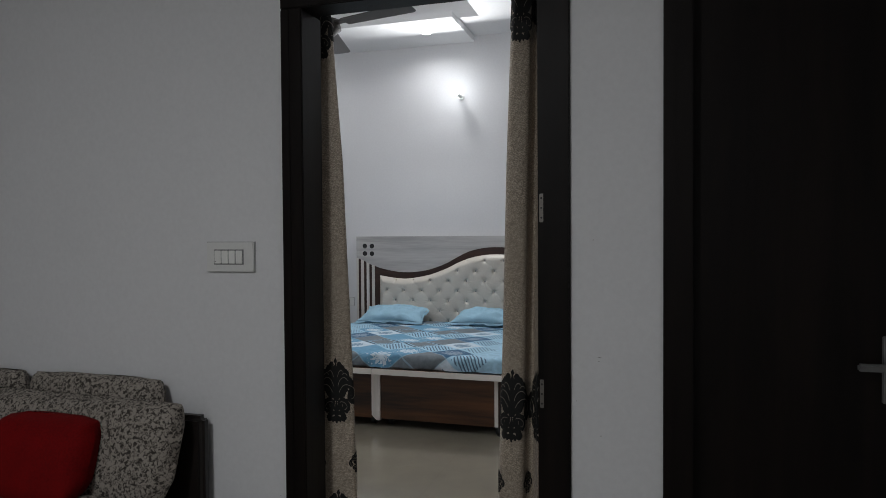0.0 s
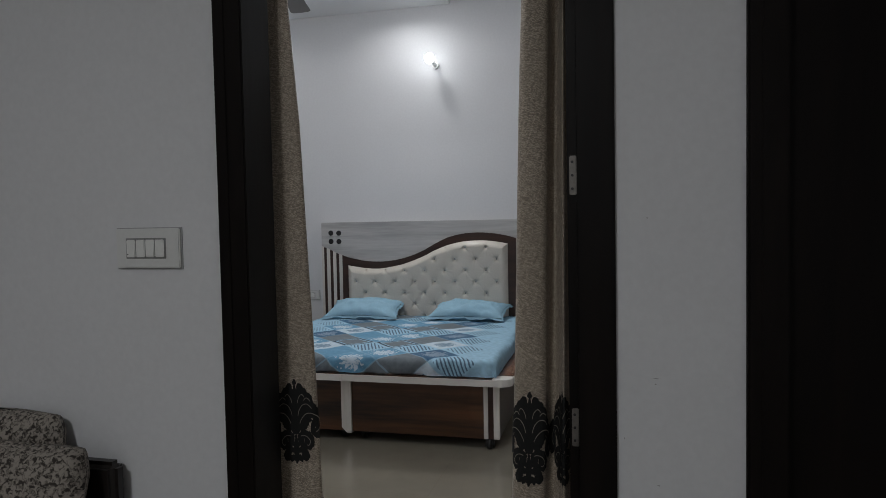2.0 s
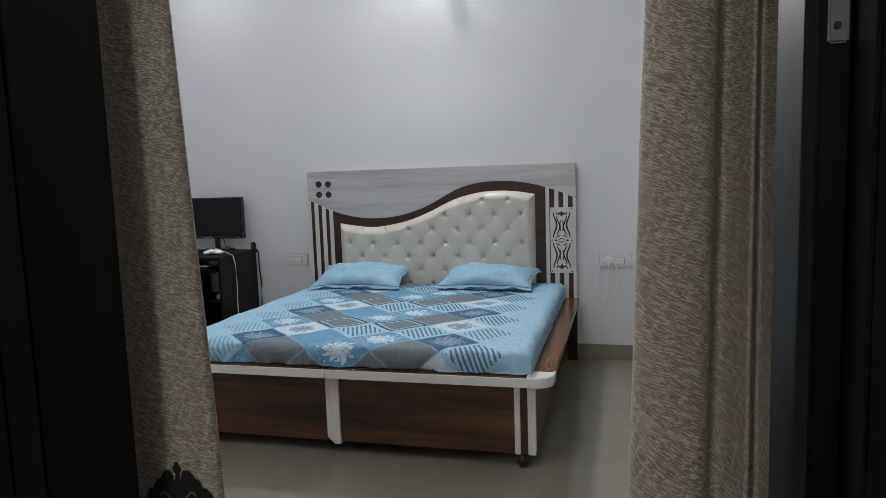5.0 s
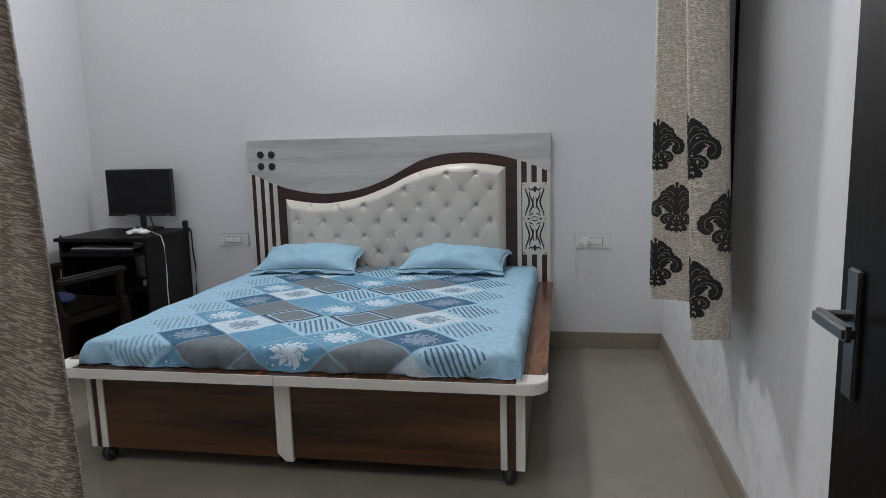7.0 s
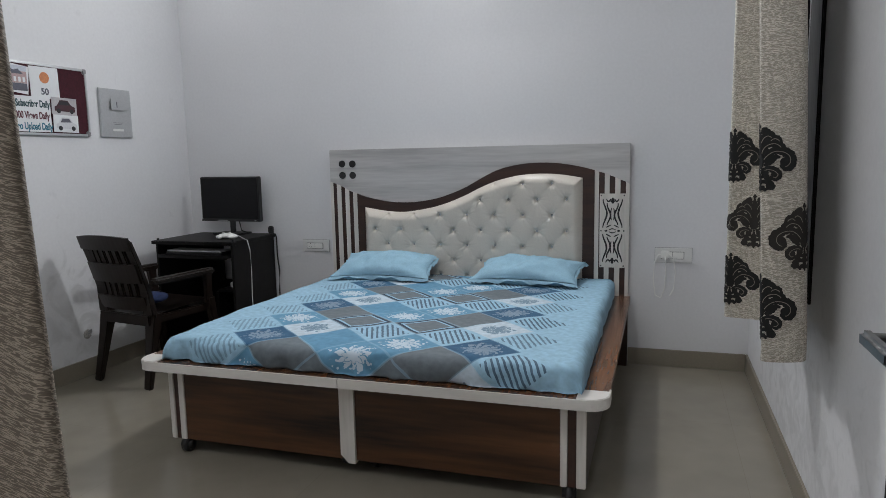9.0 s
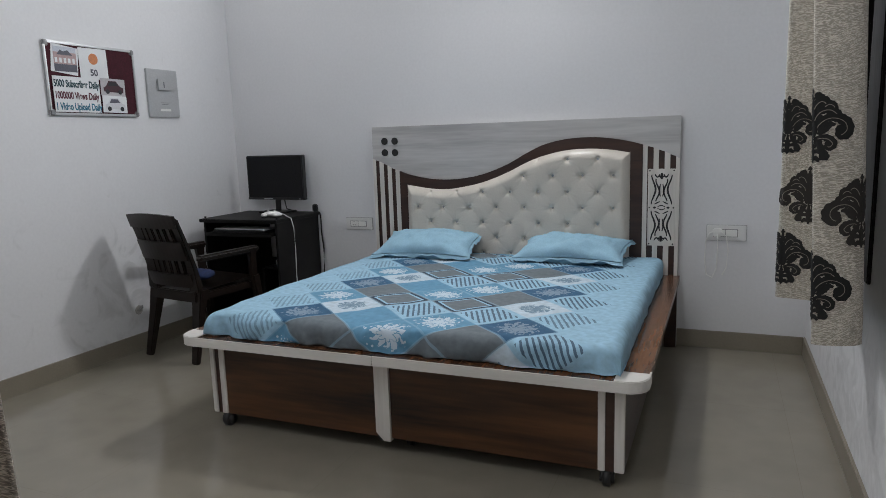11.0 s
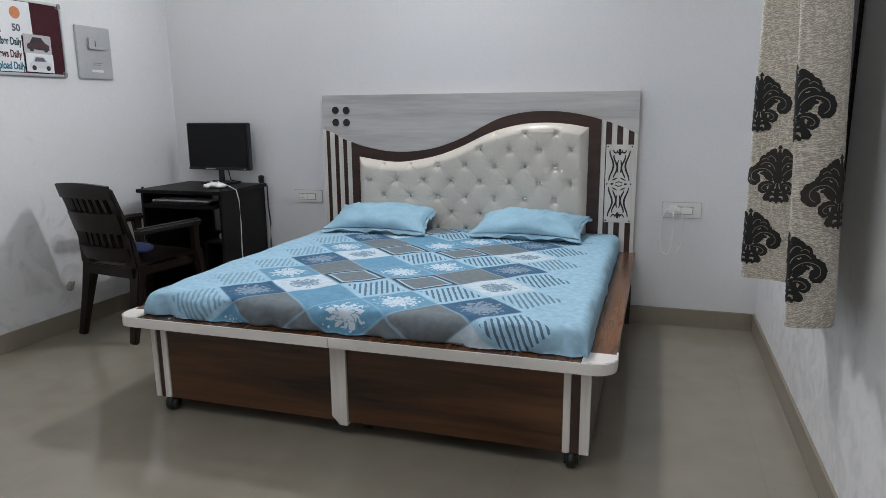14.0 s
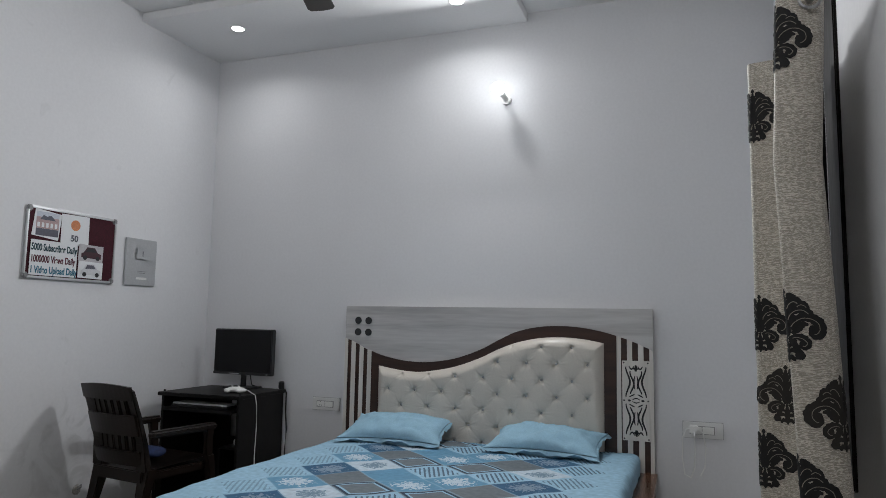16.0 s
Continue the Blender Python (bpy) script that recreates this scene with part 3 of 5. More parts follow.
SPINE = (
    ((0, 0.94, 0.02), (0, 0.965, 0.035), (0, 0.99, 0.02)),
    ((0, 0.78, 0.01), (0, 0.85, 0.045), (0, 0.92, 0.012)),
    ((0, 0.36, 0.012), (0, 0.50, 0.05), (0, 0.62, 0.04), (0, 0.76, 0.01)),
    ((0, 0.02, 0.012), (0, 0.10, 0.035), (0, 0.22, 0.045), (0, 0.34, 0.012)),
)
# round leaf heads: middle and radius
HEADS = ((0.395, 0.435, 0.105), (0.30, 0.665, 0.062), (0.235, 0.77, 0.055), (0.165, 0.85, 0.05), (0.09, 0.915, 0.04), (0.235, 0.275, 0.065), (0.16, 0.115, 0.055), (0.10, 0.60, 0.06), (0.09, 0.30, 0.045), (0.10, 0.74, 0.055))


def motif(parent, surf, sc, zc, w, hgt, clip=(-9, 9), material=None, fat=1.0):
    """A flocked ornament of curling leaves laid on the cloth surf(s metres, z) -> point, normal."""
    bm = bmesh.new()

    def spot(x, y, lift):
        s = min(max(sc + x * w, clip[0]), clip[1])
        p, nrm = surf(s, zc + (y - 0.5) * hgt)
        return bm.verts.new(p + nrm * lift)
    leaves = [(k, 1) for k in SPINE] + [(k, sg) for k in STROKES for sg in (-1, 1)]
    for i, (keys, sg) in enumerate(leaves):
        lift = 0.0016 + 0.00005 * i
        n = 5 * (len(keys) - 1)
        tx, ty, tw = ([(j / (len(keys) - 1), k[q]) for j, k in enumerate(keys)] for q in range(3))
        line = [(smooth_curve(tx, j / n), smooth_curve(ty, j / n), smooth_curve(tw, j / n) * (1 + 0.10 * math.sin(j * 2.1 + i))) for j in range(n + 1)]
        prev = None
        for j, (x, y, hw) in enumerate(line):
            p, q = line[max(j - 1, 0)], line[min(j + 1, n)]
            d = Vector((q[0] - p[0], q[1] - p[1])).normalized() if (q[0] - p[0]) ** 2 + (q[1] - p[1]) ** 2 > 1e-9 else Vector((0, 1))
            hw *= 0.92 * fat
            row = [spot(sg * (x + f * d.y * hw), y - f * d.x * hw, lift) for f in (-1, 0, 1)]
            if prev:
                for e in (0, 1):
                    bm.faces.new((prev[e], prev[e + 1], row[e + 1], row[e]))
            prev = row
        # round head at the outer end
        x, y, hw = line[-1]
        hw = max(hw, 0.022)
        mid = spot(sg * x, y, lift)
        ring = [spot(sg * (x + hw * math.cos(t * math.pi / 5)), y + hw * math.sin(t * math.pi / 5), lift) for t in range(10)]
        for k in range(10):
            bm.faces.new((mid, ring[k], ring[(k + 1) % 10]))
    for i, (x, y, r, sg) in enumerate([(*h, sg) for h in HEADS for sg in (-1, 1)]):
        lift = 0.0029 + 0.00002 * i
        mid = spot(sg * x, y, lift)
        ring = []
        for t in range(16):
            q = fat * r * (1 + 0.07 * math.cos(5 * t * math.pi / 8 + i))
            ring.append(spot(sg * (x + q * math.cos(t * math.pi / 8)), y + q * 0.9 * math.sin(t * math.pi / 8), lift))
        for k in range(16):
            bm.faces.new((mid, ring[k], ring[(k + 1) % 16]))
    bmesh.ops.dissolve_degenerate(bm, dist=1e-6, edges=bm.edges[:])
    ob = part("damask_motif", bm, material or DAMASK, parent, "black flocked damask motif")
    tagged(ob, label="black flocked damask motif", kind="stuff")
    # cloth showing through as fine veins along the leaves
    bm = bmesh.new()
    for keys, sg in [(k, sg) for k in STROKES[:4] + STROKES[6:7] for sg in (-1, 1)]:
        tx, ty = ([(j / (len(keys) - 1), k[q]) for j, k in enumerate(keys)] for q in range(2))
        prev = None
        for j in range(19):
            t = 0.12 + 0.8 * j / 18
            x, y, x2, y2 = smooth_curve(tx, t), smooth_curve(ty, t), smooth_curve(tx, t + 0.02), smooth_curve(ty, t + 0.02)
            d = Vector((x2 - x, y2 - y)).normalized()
            pair = []
            for e in (-1, 1):
                s = sc + sg * (x + e * d.y * 0.0045 + d.y * 0.012) * w
                if not clip[0] <= s <= clip[1]:
                    pair = None
                    break
                p, nrm = surf(s, zc + (y - e * d.x * 0.0045 - d.x * 0.012 - 0.5) * hgt)
                pair.append(bm.verts.new(p + nrm * 0.0042))
            if prev and pair:
                bm.faces.new((prev[0], prev[1], pair[1], pair[0]))
            prev = pair
    tagged(part("scroll_line", bm, SCROLL, ob), kind="stuff")
    return ob


def hanging(name, plan, z0, z1, label, flare=None, hem=None, cloth=None):
    """A curtain along a plan of points (x, y); flare(z) moves its points, hem(s) lowers its foot. Returns it with its surface."""
    seg = [0.0]
    for a, b in zip(plan, plan[1:]):
        seg.append(seg[-1] + math.dist(a, b))
    total = seg[-1]
    tx, ty = list(zip(seg, [p[0] for p in plan])), list(zip(seg, [p[1] for p in plan]))

    def point(s, z):
        x, y = smooth_curve(tx, s), smooth_curve(ty, s)
        if flare:
            x, y = flare(x, y, z, s / total)
        return Vector((x, y, z))

    def surf(s, z):
        p = point(s, z)
        e = 0.004
        d = point(min(s + e, total), z) - point(max(s - e, 0), z)
        nrm = d.cross(Vector((0, 0, 1))).normalized()
        return p, nrm
    nu, nv = max(40, int(total / 0.008)), 44

    def fn(i, j):
        s = i * total
        lo = z0 + (hem(s / total) if hem else 0)
        return point(s, lo + (z1 - lo) * j)

    def uvfn(i, j):
        return (i * total, z0 + (z1 - z0) * j)
    th = thing(name, (0, 0, 0), label, "curtain")
    part("cloth", grid_mesh(nu, nv, fn, uvfn), cloth or CURTAINCLOTH, th, smooth=True)
    return th, surf, total


def flare_left(x, y, z, s):
    return x + (interp([(0.1, 0.04), (0.9, 0.013), (1.6, -0.015), (2.3, -0.078)], z)) * s, y + 0.005 * math.sin(z * 3.0 + s * 7)


c1, surf1, len1 = hanging("door_curtain", [(1.36, -3.61), (1.39, -3.59), (1.42, -3.615), (1.45, -3.64), (1.485, -3.648), (1.525, -3.648), (1.56, -3.645), (1.592, -3.638), (1.598, -3.625), (1.58, -3.612), (1.56, -3.61)],
                          0.03, 2.27, "beige jacquard door curtain with black damask motifs gathered aside", flare_left, None, DOORCLOTH)
S1 = 0.205
for zc in (0.724, 2.12, 0.215):
    motif(c1, surf1, S1, zc, 0.155, 0.255, (0.0, len1 - 0.02), fat=1.3)
for zc, s in ((0.45, S1 - 0.075), (0.45, S1 + 0.07)):
    motif(c1, surf1, s, zc, 0.06, 0.09, (0.0, len1 - 0.01))


def flare_right(x, y, z, s):
    return x + interp([(0.1, -0.05), (0.5, -0.035), (1.0, -0.012), (1.6, 0.011), (2.3, 0.045)], z) * (1 - s) ** 1.3, y + 0.008 * math.sin(z * 2.4 + s * 5)


c2, surf2, len2 = hanging("door_curtain", [(2.235, -3.55), (2.216, -3.585), (2.215, -3.62), (2.235, -3.64), (2.265, -3.642), (2.293, -3.632), (2.302, -3.59), (2.312, -3.575), (2.328, -3.60), (2.338, -3.63), (2.348, -3.60), (2.356, -3.575), (2.365, -3.61)],
                          0.03, 2.27, "beige jacquard curtain with black damask motifs beside the open door", flare_right, None, DOORCLOTH)
for zc, s in ((0.712, 0.125), (0.712, 0.275), (2.13, 0.125), (2.13, 0.275), (0.2, 0.125)):
    motif(c2, surf2, s, zc, 0.15, 0.265, (0.01, len2 - 0.005), fat=1.3)
for zc, s in ((0.43, 0.075), (0.43, 0.20)):
    motif(c2, surf2, s, zc, 0.06, 0.09, (0.01, len2))
rodth = thing("curtain_rod", (0, 0, 0), "dark metal curtain rod above the doorway", "curtain rod")
part("rod", rod((1.3, -3.60, 2.28), (2.50, -3.60, 2.28), 0.011), BLACKPL, rodth)
for x in (1.34, 2.44):
    part("bracket", box((x - 0.008, -3.61, 2.25), (x + 0.008, YI, 2.268)), BLACKPL, rodth)

# window with its curtain
win = thing("window_1", (XR, WY0, WZ0), "dark wooden window frame behind a curtain", "window", kind="structure")
WW, WH = WY1 - WY0, WZ1 - WZ0
part("window_frame", box((-0.012, -0.06, -0.06), (0.04, 0.0, WH + 0.06), 0.004), DARKWOOD, win)
part("window_frame", box((-0.012, WW, -0.06), (0.04, WW + 0.06, WH + 0.06), 0.004), DARKWOOD, win)
part("window_frame", box((-0.012, 0.0, WH), (0.04, WW, WH + 0.06), 0.004), DARKWOOD, win)
# Added board, no known part: widens the dark strip beside the curtain.
part("dark_gap_filler", box((-0.006, 0.001, 0.0), (0.015, 0.16, WH - 0.001), 0.003), DARKWOOD, win)
part("window_sill", box((-0.012, 0.0, -0.06), (0.04, WW, 0.0), 0.004), DARKWOOD, win)
part("mullion", box((0.0, WW / 2 - 0.025, 0), (0.04, WW / 2 + 0.025, WH), 0.003), DARKWOOD, win)
GLASS = bpy.data.materials.new("window_glass")
GLASS.use_nodes = True
gb = GLASS.node_tree.nodes["Principled BSDF"]
gb.inputs["Roughness"].default_value, gb.inputs["Transmission Weight"].default_value = 0.02, 1.0
for k in range(2):
    part("pane", box((0.016, k * (WW / 2 + 0.025), 0), (0.022, k * (WW / 2 + 0.025) + WW / 2 - 0.025, WH)), GLASS, win)

plan = [(2.468, -1.945), (2.455, -1.965), (2.42, -1.982), (2.38, -1.990), (2.350, -1.987), (2.347, -1.967), (2.40, -1.93), (2.455, -1.895), (2.455, -1.865), (2.435, -1.84), (2.43, -1.81), (2.45, -1.78), (2.455, -1.74),
        (2.435, -1.71), (2.43, -1.67), (2.45, -1.63), (2.455, -1.58), (2.445, -1.53), (2.415, -1.48), (2.345, -1.455), (2.302, -1.445), (2.296, -1.425), (2.33, -1.395), (2.42, -1.36), (2.44, -1.30)]


def flare_window(x, y, z, s):
    return x + interp([(0.7, 0.0), (1.2, -0.022), (1.65, -0.042), (2.1, -0.022)], z) * interp([(0.0, 1.0), (0.45, 0.9), (0.8, 0.0)], s), y


c3, surf3, len3 = hanging("window_curtain", plan, 0.652, 2.12, "beige jacquard window curtain with rows of black damask motifs", flare_window)


def along(x, y):
    """Distance along the cloth of the plan point nearest to (x, y)."""
    d = [0.0]
    for p, q in zip(plan, plan[1:]):
        d.append(d[-1] + math.dist(p, q))
    return d[min(range(len(plan)), key=lambda i: math.dist(plan[i], (x, y)))]


def surf_in(s, z):
    p, nrm = surf3(s, z)
    return p, -nrm


BROWNFLOCK = mat("brown_flock", (0.020, 0.017, 0.014), 0.8, var=0.1)
NEAR, FAR = along(2.350, -1.987), along(2.302, -1.445)
for zc in (1.985, 1.219, 0.806):
    motif(c3, surf_in, NEAR + 0.010, zc, 0.185, 0.19, (0.004, len3), fat=1.12)
motif(c3, surf_in, 0.022, 1.002, 0.185, 0.19, (0.004, len3), BROWNFLOCK, 1.12)
for zc in (1.93, 1.225, 0.79):
    motif(c3, surf_in, FAR - 0.008, zc, 0.185, 0.19, (0.004, len3), fat=1.12)
motif(c3, surf_in, FAR - 0.08, 0.998, 0.185, 0.19, (0.004, len3), BROWNFLOCK, 1.12)
rodth = thing("curtain_rod", (0, 0, 0), "steel curtain rod with eyelet rings above the window", "curtain rod")
part("rod", rod((2.405, -2.04, 2.085), (2.405, -0.50, 2.085), 0.012), CHROME, rodth)
for y in (-2.02, -0.52):
    part("bracket", box((2.405, y - 0.008, 2.075), (XR, y + 0.008, 2.095)), CHROME, rodth)
for y in (-1.988, -1.925, -1.85, -1.765, -1.69, -1.56, -1.462, -1.37):
    bm = bmesh.new()
    for i in range(18):
        a, b = 2 * math.pi * i / 18, 2 * math.pi * (i + 1) / 18
        rod_in(bm, (2.405 + 0.026 * math.cos(a), y, 2.085 + 0.026 * math.sin(a)), (2.405 + 0.026 * math.cos(b), y, 2.085 + 0.026 * math.sin(b)), 0.005, n=6)
    part("eyelet_ring", bm, CHROME, rodth)

# ---- bed ----
OUTER = [(0.197, 1.023), (0.253, 1.003), (0.395, 0.974), (0.515, 0.966), (0.632, 0.973), (0.767, 0.999), (0.917, 1.055), (1.027, 1.114), (1.134, 1.164), (1.273, 1.195), (1.407, 1.202), (1.523, 1.193), (1.635, 1.172), (1.702, 1.153)]
INNER = [(0.25, 0.935), (0.393, 0.913), (0.513, 0.906), (0.631, 0.920), (0.766, 0.95), (0.917, 1.006), (1.026, 1.059), (1.134, 1.1), (1.273, 1.130), (1.408, 1.137), (1.523, 1.129), (1.636, 1.11)]
bed = thing("bed", (0, 0, 0), "king-size walnut box bed with a cream tufted headboard on castors", "bed")
PT = 0.418


def platform(x0, x1, corner):
    """Half of the lid with a rounded outer front corner."""
    r = 0.07
    if corner == "right":
        pts = [(x0, 0.0), (x0, -1.79)] + [(x1 - r + r * math.sin(math.pi / 2 * k / 8), -1.79 + r - r * math.cos(math.pi / 2 * k / 8)) for k in range(9)] + [(x1, 0.0)]
    else:
        pts = [(x1, 0.0), (x0, 0.0)] + [(x0 + r - r * math.cos(math.pi / 2 * k / 8), -1.79 + r - r * math.sin(math.pi / 2 * k / 8)) for k in range(9)] + [(x1, -1.79)]
    return pts


PX0, PXM, PX1 = -0.03, 0.912, 1.912
for x0, x1, side in ((PX0, PXM - 0.0015, "left"), (PXM + 0.0015, PX1, "right")):
    pts = platform(x0, x1, side)
    lid = part("lid", prism(pts, "z", PT - 0.034, PT), WALNUT_Y, bed)
    # cream edging round the front edge
    bm = bmesh.new()
    front = [p for p in pts if p[1] < -1.70]
    if side == "right":
        front = front + [(x1, -1.66)]
    else:
        front = [(x0, -1.66)] + front
    ring = []
    for i, p in enumerate(front):
        a, b = Vector(front[max(i - 1, 0)]), Vector(front[min(i + 1, len(front) - 1)])
        d = (b - a).normalized()
        o = Vector((d.y, -d.x)) * 0.004
        if (Vector(p) + o - Vector((0.94, -0.9))).length < (Vector(p) - Vector((0.94, -0.9))).length:
            o = -o
        ring.append([bm.verts.new((p[0] + o.x * f, p[1] + o.y * f, z)) for f, z in ((1, PT - 0.037), (1, PT + 0.001), (-0.6, PT + 0.001), (-0.6, PT - 0.037))])
    for a, b in zip(ring, ring[1:]):
        for k in range(4):
            bm.faces.new((a[k], a[(k + 1) % 4], b[(k + 1) % 4], b[k]))
    bm.faces.new(ring[0])
    bm.faces.new(ring[-1][::-1])
    bmesh.ops.recalc_face_normals(bm, faces=bm.faces)
    part("edging", bm, TRIM_X, lid, "cream laminate edging")
    # cream corner inlay
    ce = x1 if side == "right" else x0
    pl = [q for q in front if abs(q[0] - ce) < 0.1001]
    if side == "right":
        pl = [(ce - 0.105, -1.79)] + pl[:] + [(ce, -1.69), (ce - 0.105, -1.69)]
        pl = [pl[0]] + [q for q in pl[1:-2] if -1.79 <= q[1] < -1.69] + pl[-2:]
    else:
        pl = [(ce + 0.105, -1.69), (ce, -1.69)] + [q for q in pl if -1.79 <= q[1] < -1.69] + [(ce + 0.105, -1.79)]
    part("corner_inlay", prism(pl, "z", PT + 0.0005, PT + 0.0035), TRIM_X, lid, "cream laminate corner")

FY = -1.715
part("front_panel", box((0.148, FY, 0.062), (0.882, FY + 0.025, PT - 0.037), 0.002), WALNUT, bed)
part("front_panel", box((0.944, FY, 0.062), (1.744, FY + 0.025, PT - 0.037), 0.002), WALNUT, bed)
for a, b, m in ((0.072, 0.096, TRIM), (0.0965, 0.1185, WALNUT_D), (0.119, 0.1475, TRIM), (1.7445, 1.769, TRIM), (1.7695, 1.8005, WALNUT_D), (1.801, 1.834, TRIM)):
    part("front_strip", box((a, FY - (0.004 if m is TRIM else 0), 0.062), (b, FY + 0.025, PT - 0.037), 0.002), m, bed)
bm = prism([(0.882, PT - 0.037), (0.944, PT - 0.037), (0.944, 0.052), (0.915, 0.052), (0.882, 0.085)], "y", FY - 0.012, FY + 0.02)
part("centre_post", bm, TRIM, bed, "cream centre post with a chipped foot")
part("side_panel", box((1.809, FY + 0.026, 0.062), (1.833, 0.0, PT - 0.036), 0.002), WALNUT_D, bed)
part("side_panel", box((0.072, FY + 0.026, 0.062), (0.096, 0.0, PT - 0.036), 0.002), WALNUT_D, bed)
part("bottom_board", box((0.097, FY + 0.03, 0.064), (1.808, -0.01, 0.082)), WALNUT_D, bed)
for x in (0.135, 0.862, 0.99, 1.775):
    for y in (-1.695 if x in (0.135, 1.775) else -1.62, -0.2):
        bm = rod((x - 0.024, y, 0.0325), (x + 0.024, y, 0.0325), 0.0325, n=24)
        bmesh.ops.bevel(bm, geom=[e for e in bm.edges if abs(e.verts[0].co.x - e.verts[1].co.x) < 1e-4], offset=0.012, segments=3, affect="EDGES")
        w = part("castor", bm, BLACKPL, bed, "black plastic castor", smooth=True)
        part("fork", box((x - 0.02, y - 0.016, 0.03), (x + 0.02, y + 0.016, 0.0625), 0.003), BLACKPL, w)

part("headboard_foot", box((1.835, -0.012, 0.0), (1.899, 0.0035, 0.399), 0.002), WALNUT_D, bed, "dark walnut foot of the headboard")
head = part("headboard", box((0, 0.004, 0.0), (1.9, 0.047, 1.305), 0.003), PALEWOOD, bed, "pale grey wood-grain headboard")
ZB = 0.40
outline = [(OUTER[0][0], ZB)] + [(x, smooth_curve(OUTER, x)) for x in np.linspace(0.197, 1.702, 56)] + [(1.702, ZB)]
part("swoosh_frame", prism([(float(a), float(b)) for a, b in outline], "y", -0.012, 0.0035), WALNUT_D, head, "walnut wave-shaped border")
# stripes beside the wave
for a, b, za, zb in ((0.025, 0.050, 1.093, 1.085), (0.081, 0.108, 1.071, 1.058), (0.137, 0.164, 1.042, 1.031)):
    part("stripe", prism([(a, ZB), (b, ZB), (b, zb), (a, za)], "y", -0.002, 0.0035), WALNUT_D, head, "dark walnut stripe")
for a, b, za, zb in ((0.004, 0.0245, 1.10, 1.0935), (0.0505, 0.0805, 1.0845, 1.0715), (0.1085, 0.1365, 1.0575, 1.0425), (0.1645, 0.1965, 1.0305, 1.0235)):
    part("stripe", prism([(a, ZB), (b, ZB), (b, zb), (a, za)], "y", -0.005, 0.0035), TRIM, head, "cream stripe")
for a, b, za, zb in ((1.727, 1.759, 1.144, 1.135), (1.787, 1.818, 1.123, 1.112), (1.848, 1.878, 1.097, 1.085)):
    part("stripe", prism([(a, ZB), (b, ZB), (b, zb), (a, za)], "y", -0.002, 0.0035), WALNUT_D, head, "dark walnut stripe")
for a, b, za, zb in ((1.7025, 1.7265, 1.153, 1.1445), (1.7595, 1.7865, 1.1345, 1.1235), (1.8185, 1.8475, 1.1115, 1.0975), (1.8785, 1.8985, 1.0845, 1.07)):
    part("stripe", prism([(a, ZB), (b, ZB), (b, zb), (a, za)], "y", -0.005, 0.0035), TRIM, head, "cream stripe")
for x, z in ((0.091, 1.214), (0.164, 1.213), (0.091, 1.141), (0.164, 1.140)):
    part("round_inlay", rod((x, -0.001, z), (x, 0.0035, z), 0.0225, n=28), BLACKPL, head, "round dark inlay")

# tufted pad
DXB, DZB, XB, ZBN = 0.1735, 0.0935, 1.2855, 0.7055


def pad(s, t):
    x = 0.251 + s * (1.635 - 0.251)
    zt = smooth_curve(INNER, x)
    z = ZB + t * (zt - ZB)
    u, v = (x - XB) / DXB, (z - ZBN) / (2 * DZB)
    a, b = u + v, u - v
    sa, sb = abs(math.sin(math.pi * a)), abs(math.sin(math.pi * b))
    ra, rb = a - round(a), b - round(b)
    rr = ra * ra + rb * rb
    dimple = 0.72 * math.exp(-rr / 0.006) + 0.28 * math.exp(-rr / 0.035)
    fold = 0.05 * (math.exp(-(ra / 0.035) ** 2) + math.exp(-(rb / 0.035) ** 2)) * math.exp(-rr / 0.05)
    puff = 1 - 0.72 * dimple - fold - 0.02 * (1 - sa * sb)
    ph = math.atan2(ra - rb, ra + rb)
    r = math.sqrt(rr)
    ray = noise.noise(Vector((6.0 * math.cos(ph), 6.0 * math.sin(ph), 1.7 * round(a) + 3.1 * round(b))))
    puff += 0.34 * ray * r / (0.05 + r) * math.exp(-r / 0.17) + 0.02 * noise.noise(Vector((x * 11, z * 17, 4.0)))
    near = min(x - 0.251, 1.635 - x, (zt - z) * 0.9)
    edge = math.sin(min(1.0, max(near, 0) / 0.05) * math.pi / 2) ** 0.8
    crease = 1.0 if near > 0.05 else 0.6 + 0.4 * near / 0.05
    puff = 1 - (1 - puff) * crease
    return (x, -0.013 - 0.046 * edge * puff, z)


part("tufted_pad", grid_mesh(320, 150, pad), LEATHER, head, "cream leatherette button-tufted pad", smooth=True)
GEM = mat("crystal_button", (0.7, 0.7, 0.72), 0.12, 0.6, var=0.05)
for r in range(-3, 5):
    for c in range(-8, 5):
        z = ZBN + r * DZB
        x = XB + (c + (0.5 if r % 2 else 0.0)) * DXB
        if 0.28 < x < 1.60 and ZB + 0.06 < z < smooth_curve(INNER, x) - 0.03:
            bm = bmesh.new()
            bmesh.ops.create_uvsphere(bm, u_segments=10, v_segments=6, radius=0.009, matrix=Matrix.Translation((x, -0.032, z)) @ Matrix.Diagonal((1, 0.6, 1, 1)))
            part("button", bm, GEM, head, "crystal button")
# carved screen panel
jal = part("fretwork_panel", box((1.733, -0.013, 0.587), (1.879, -0.0055, 1.018), 0.002), TRIM, head, "cream cut-out fretwork panel")
JX, JZ = 1.806, 0.8025


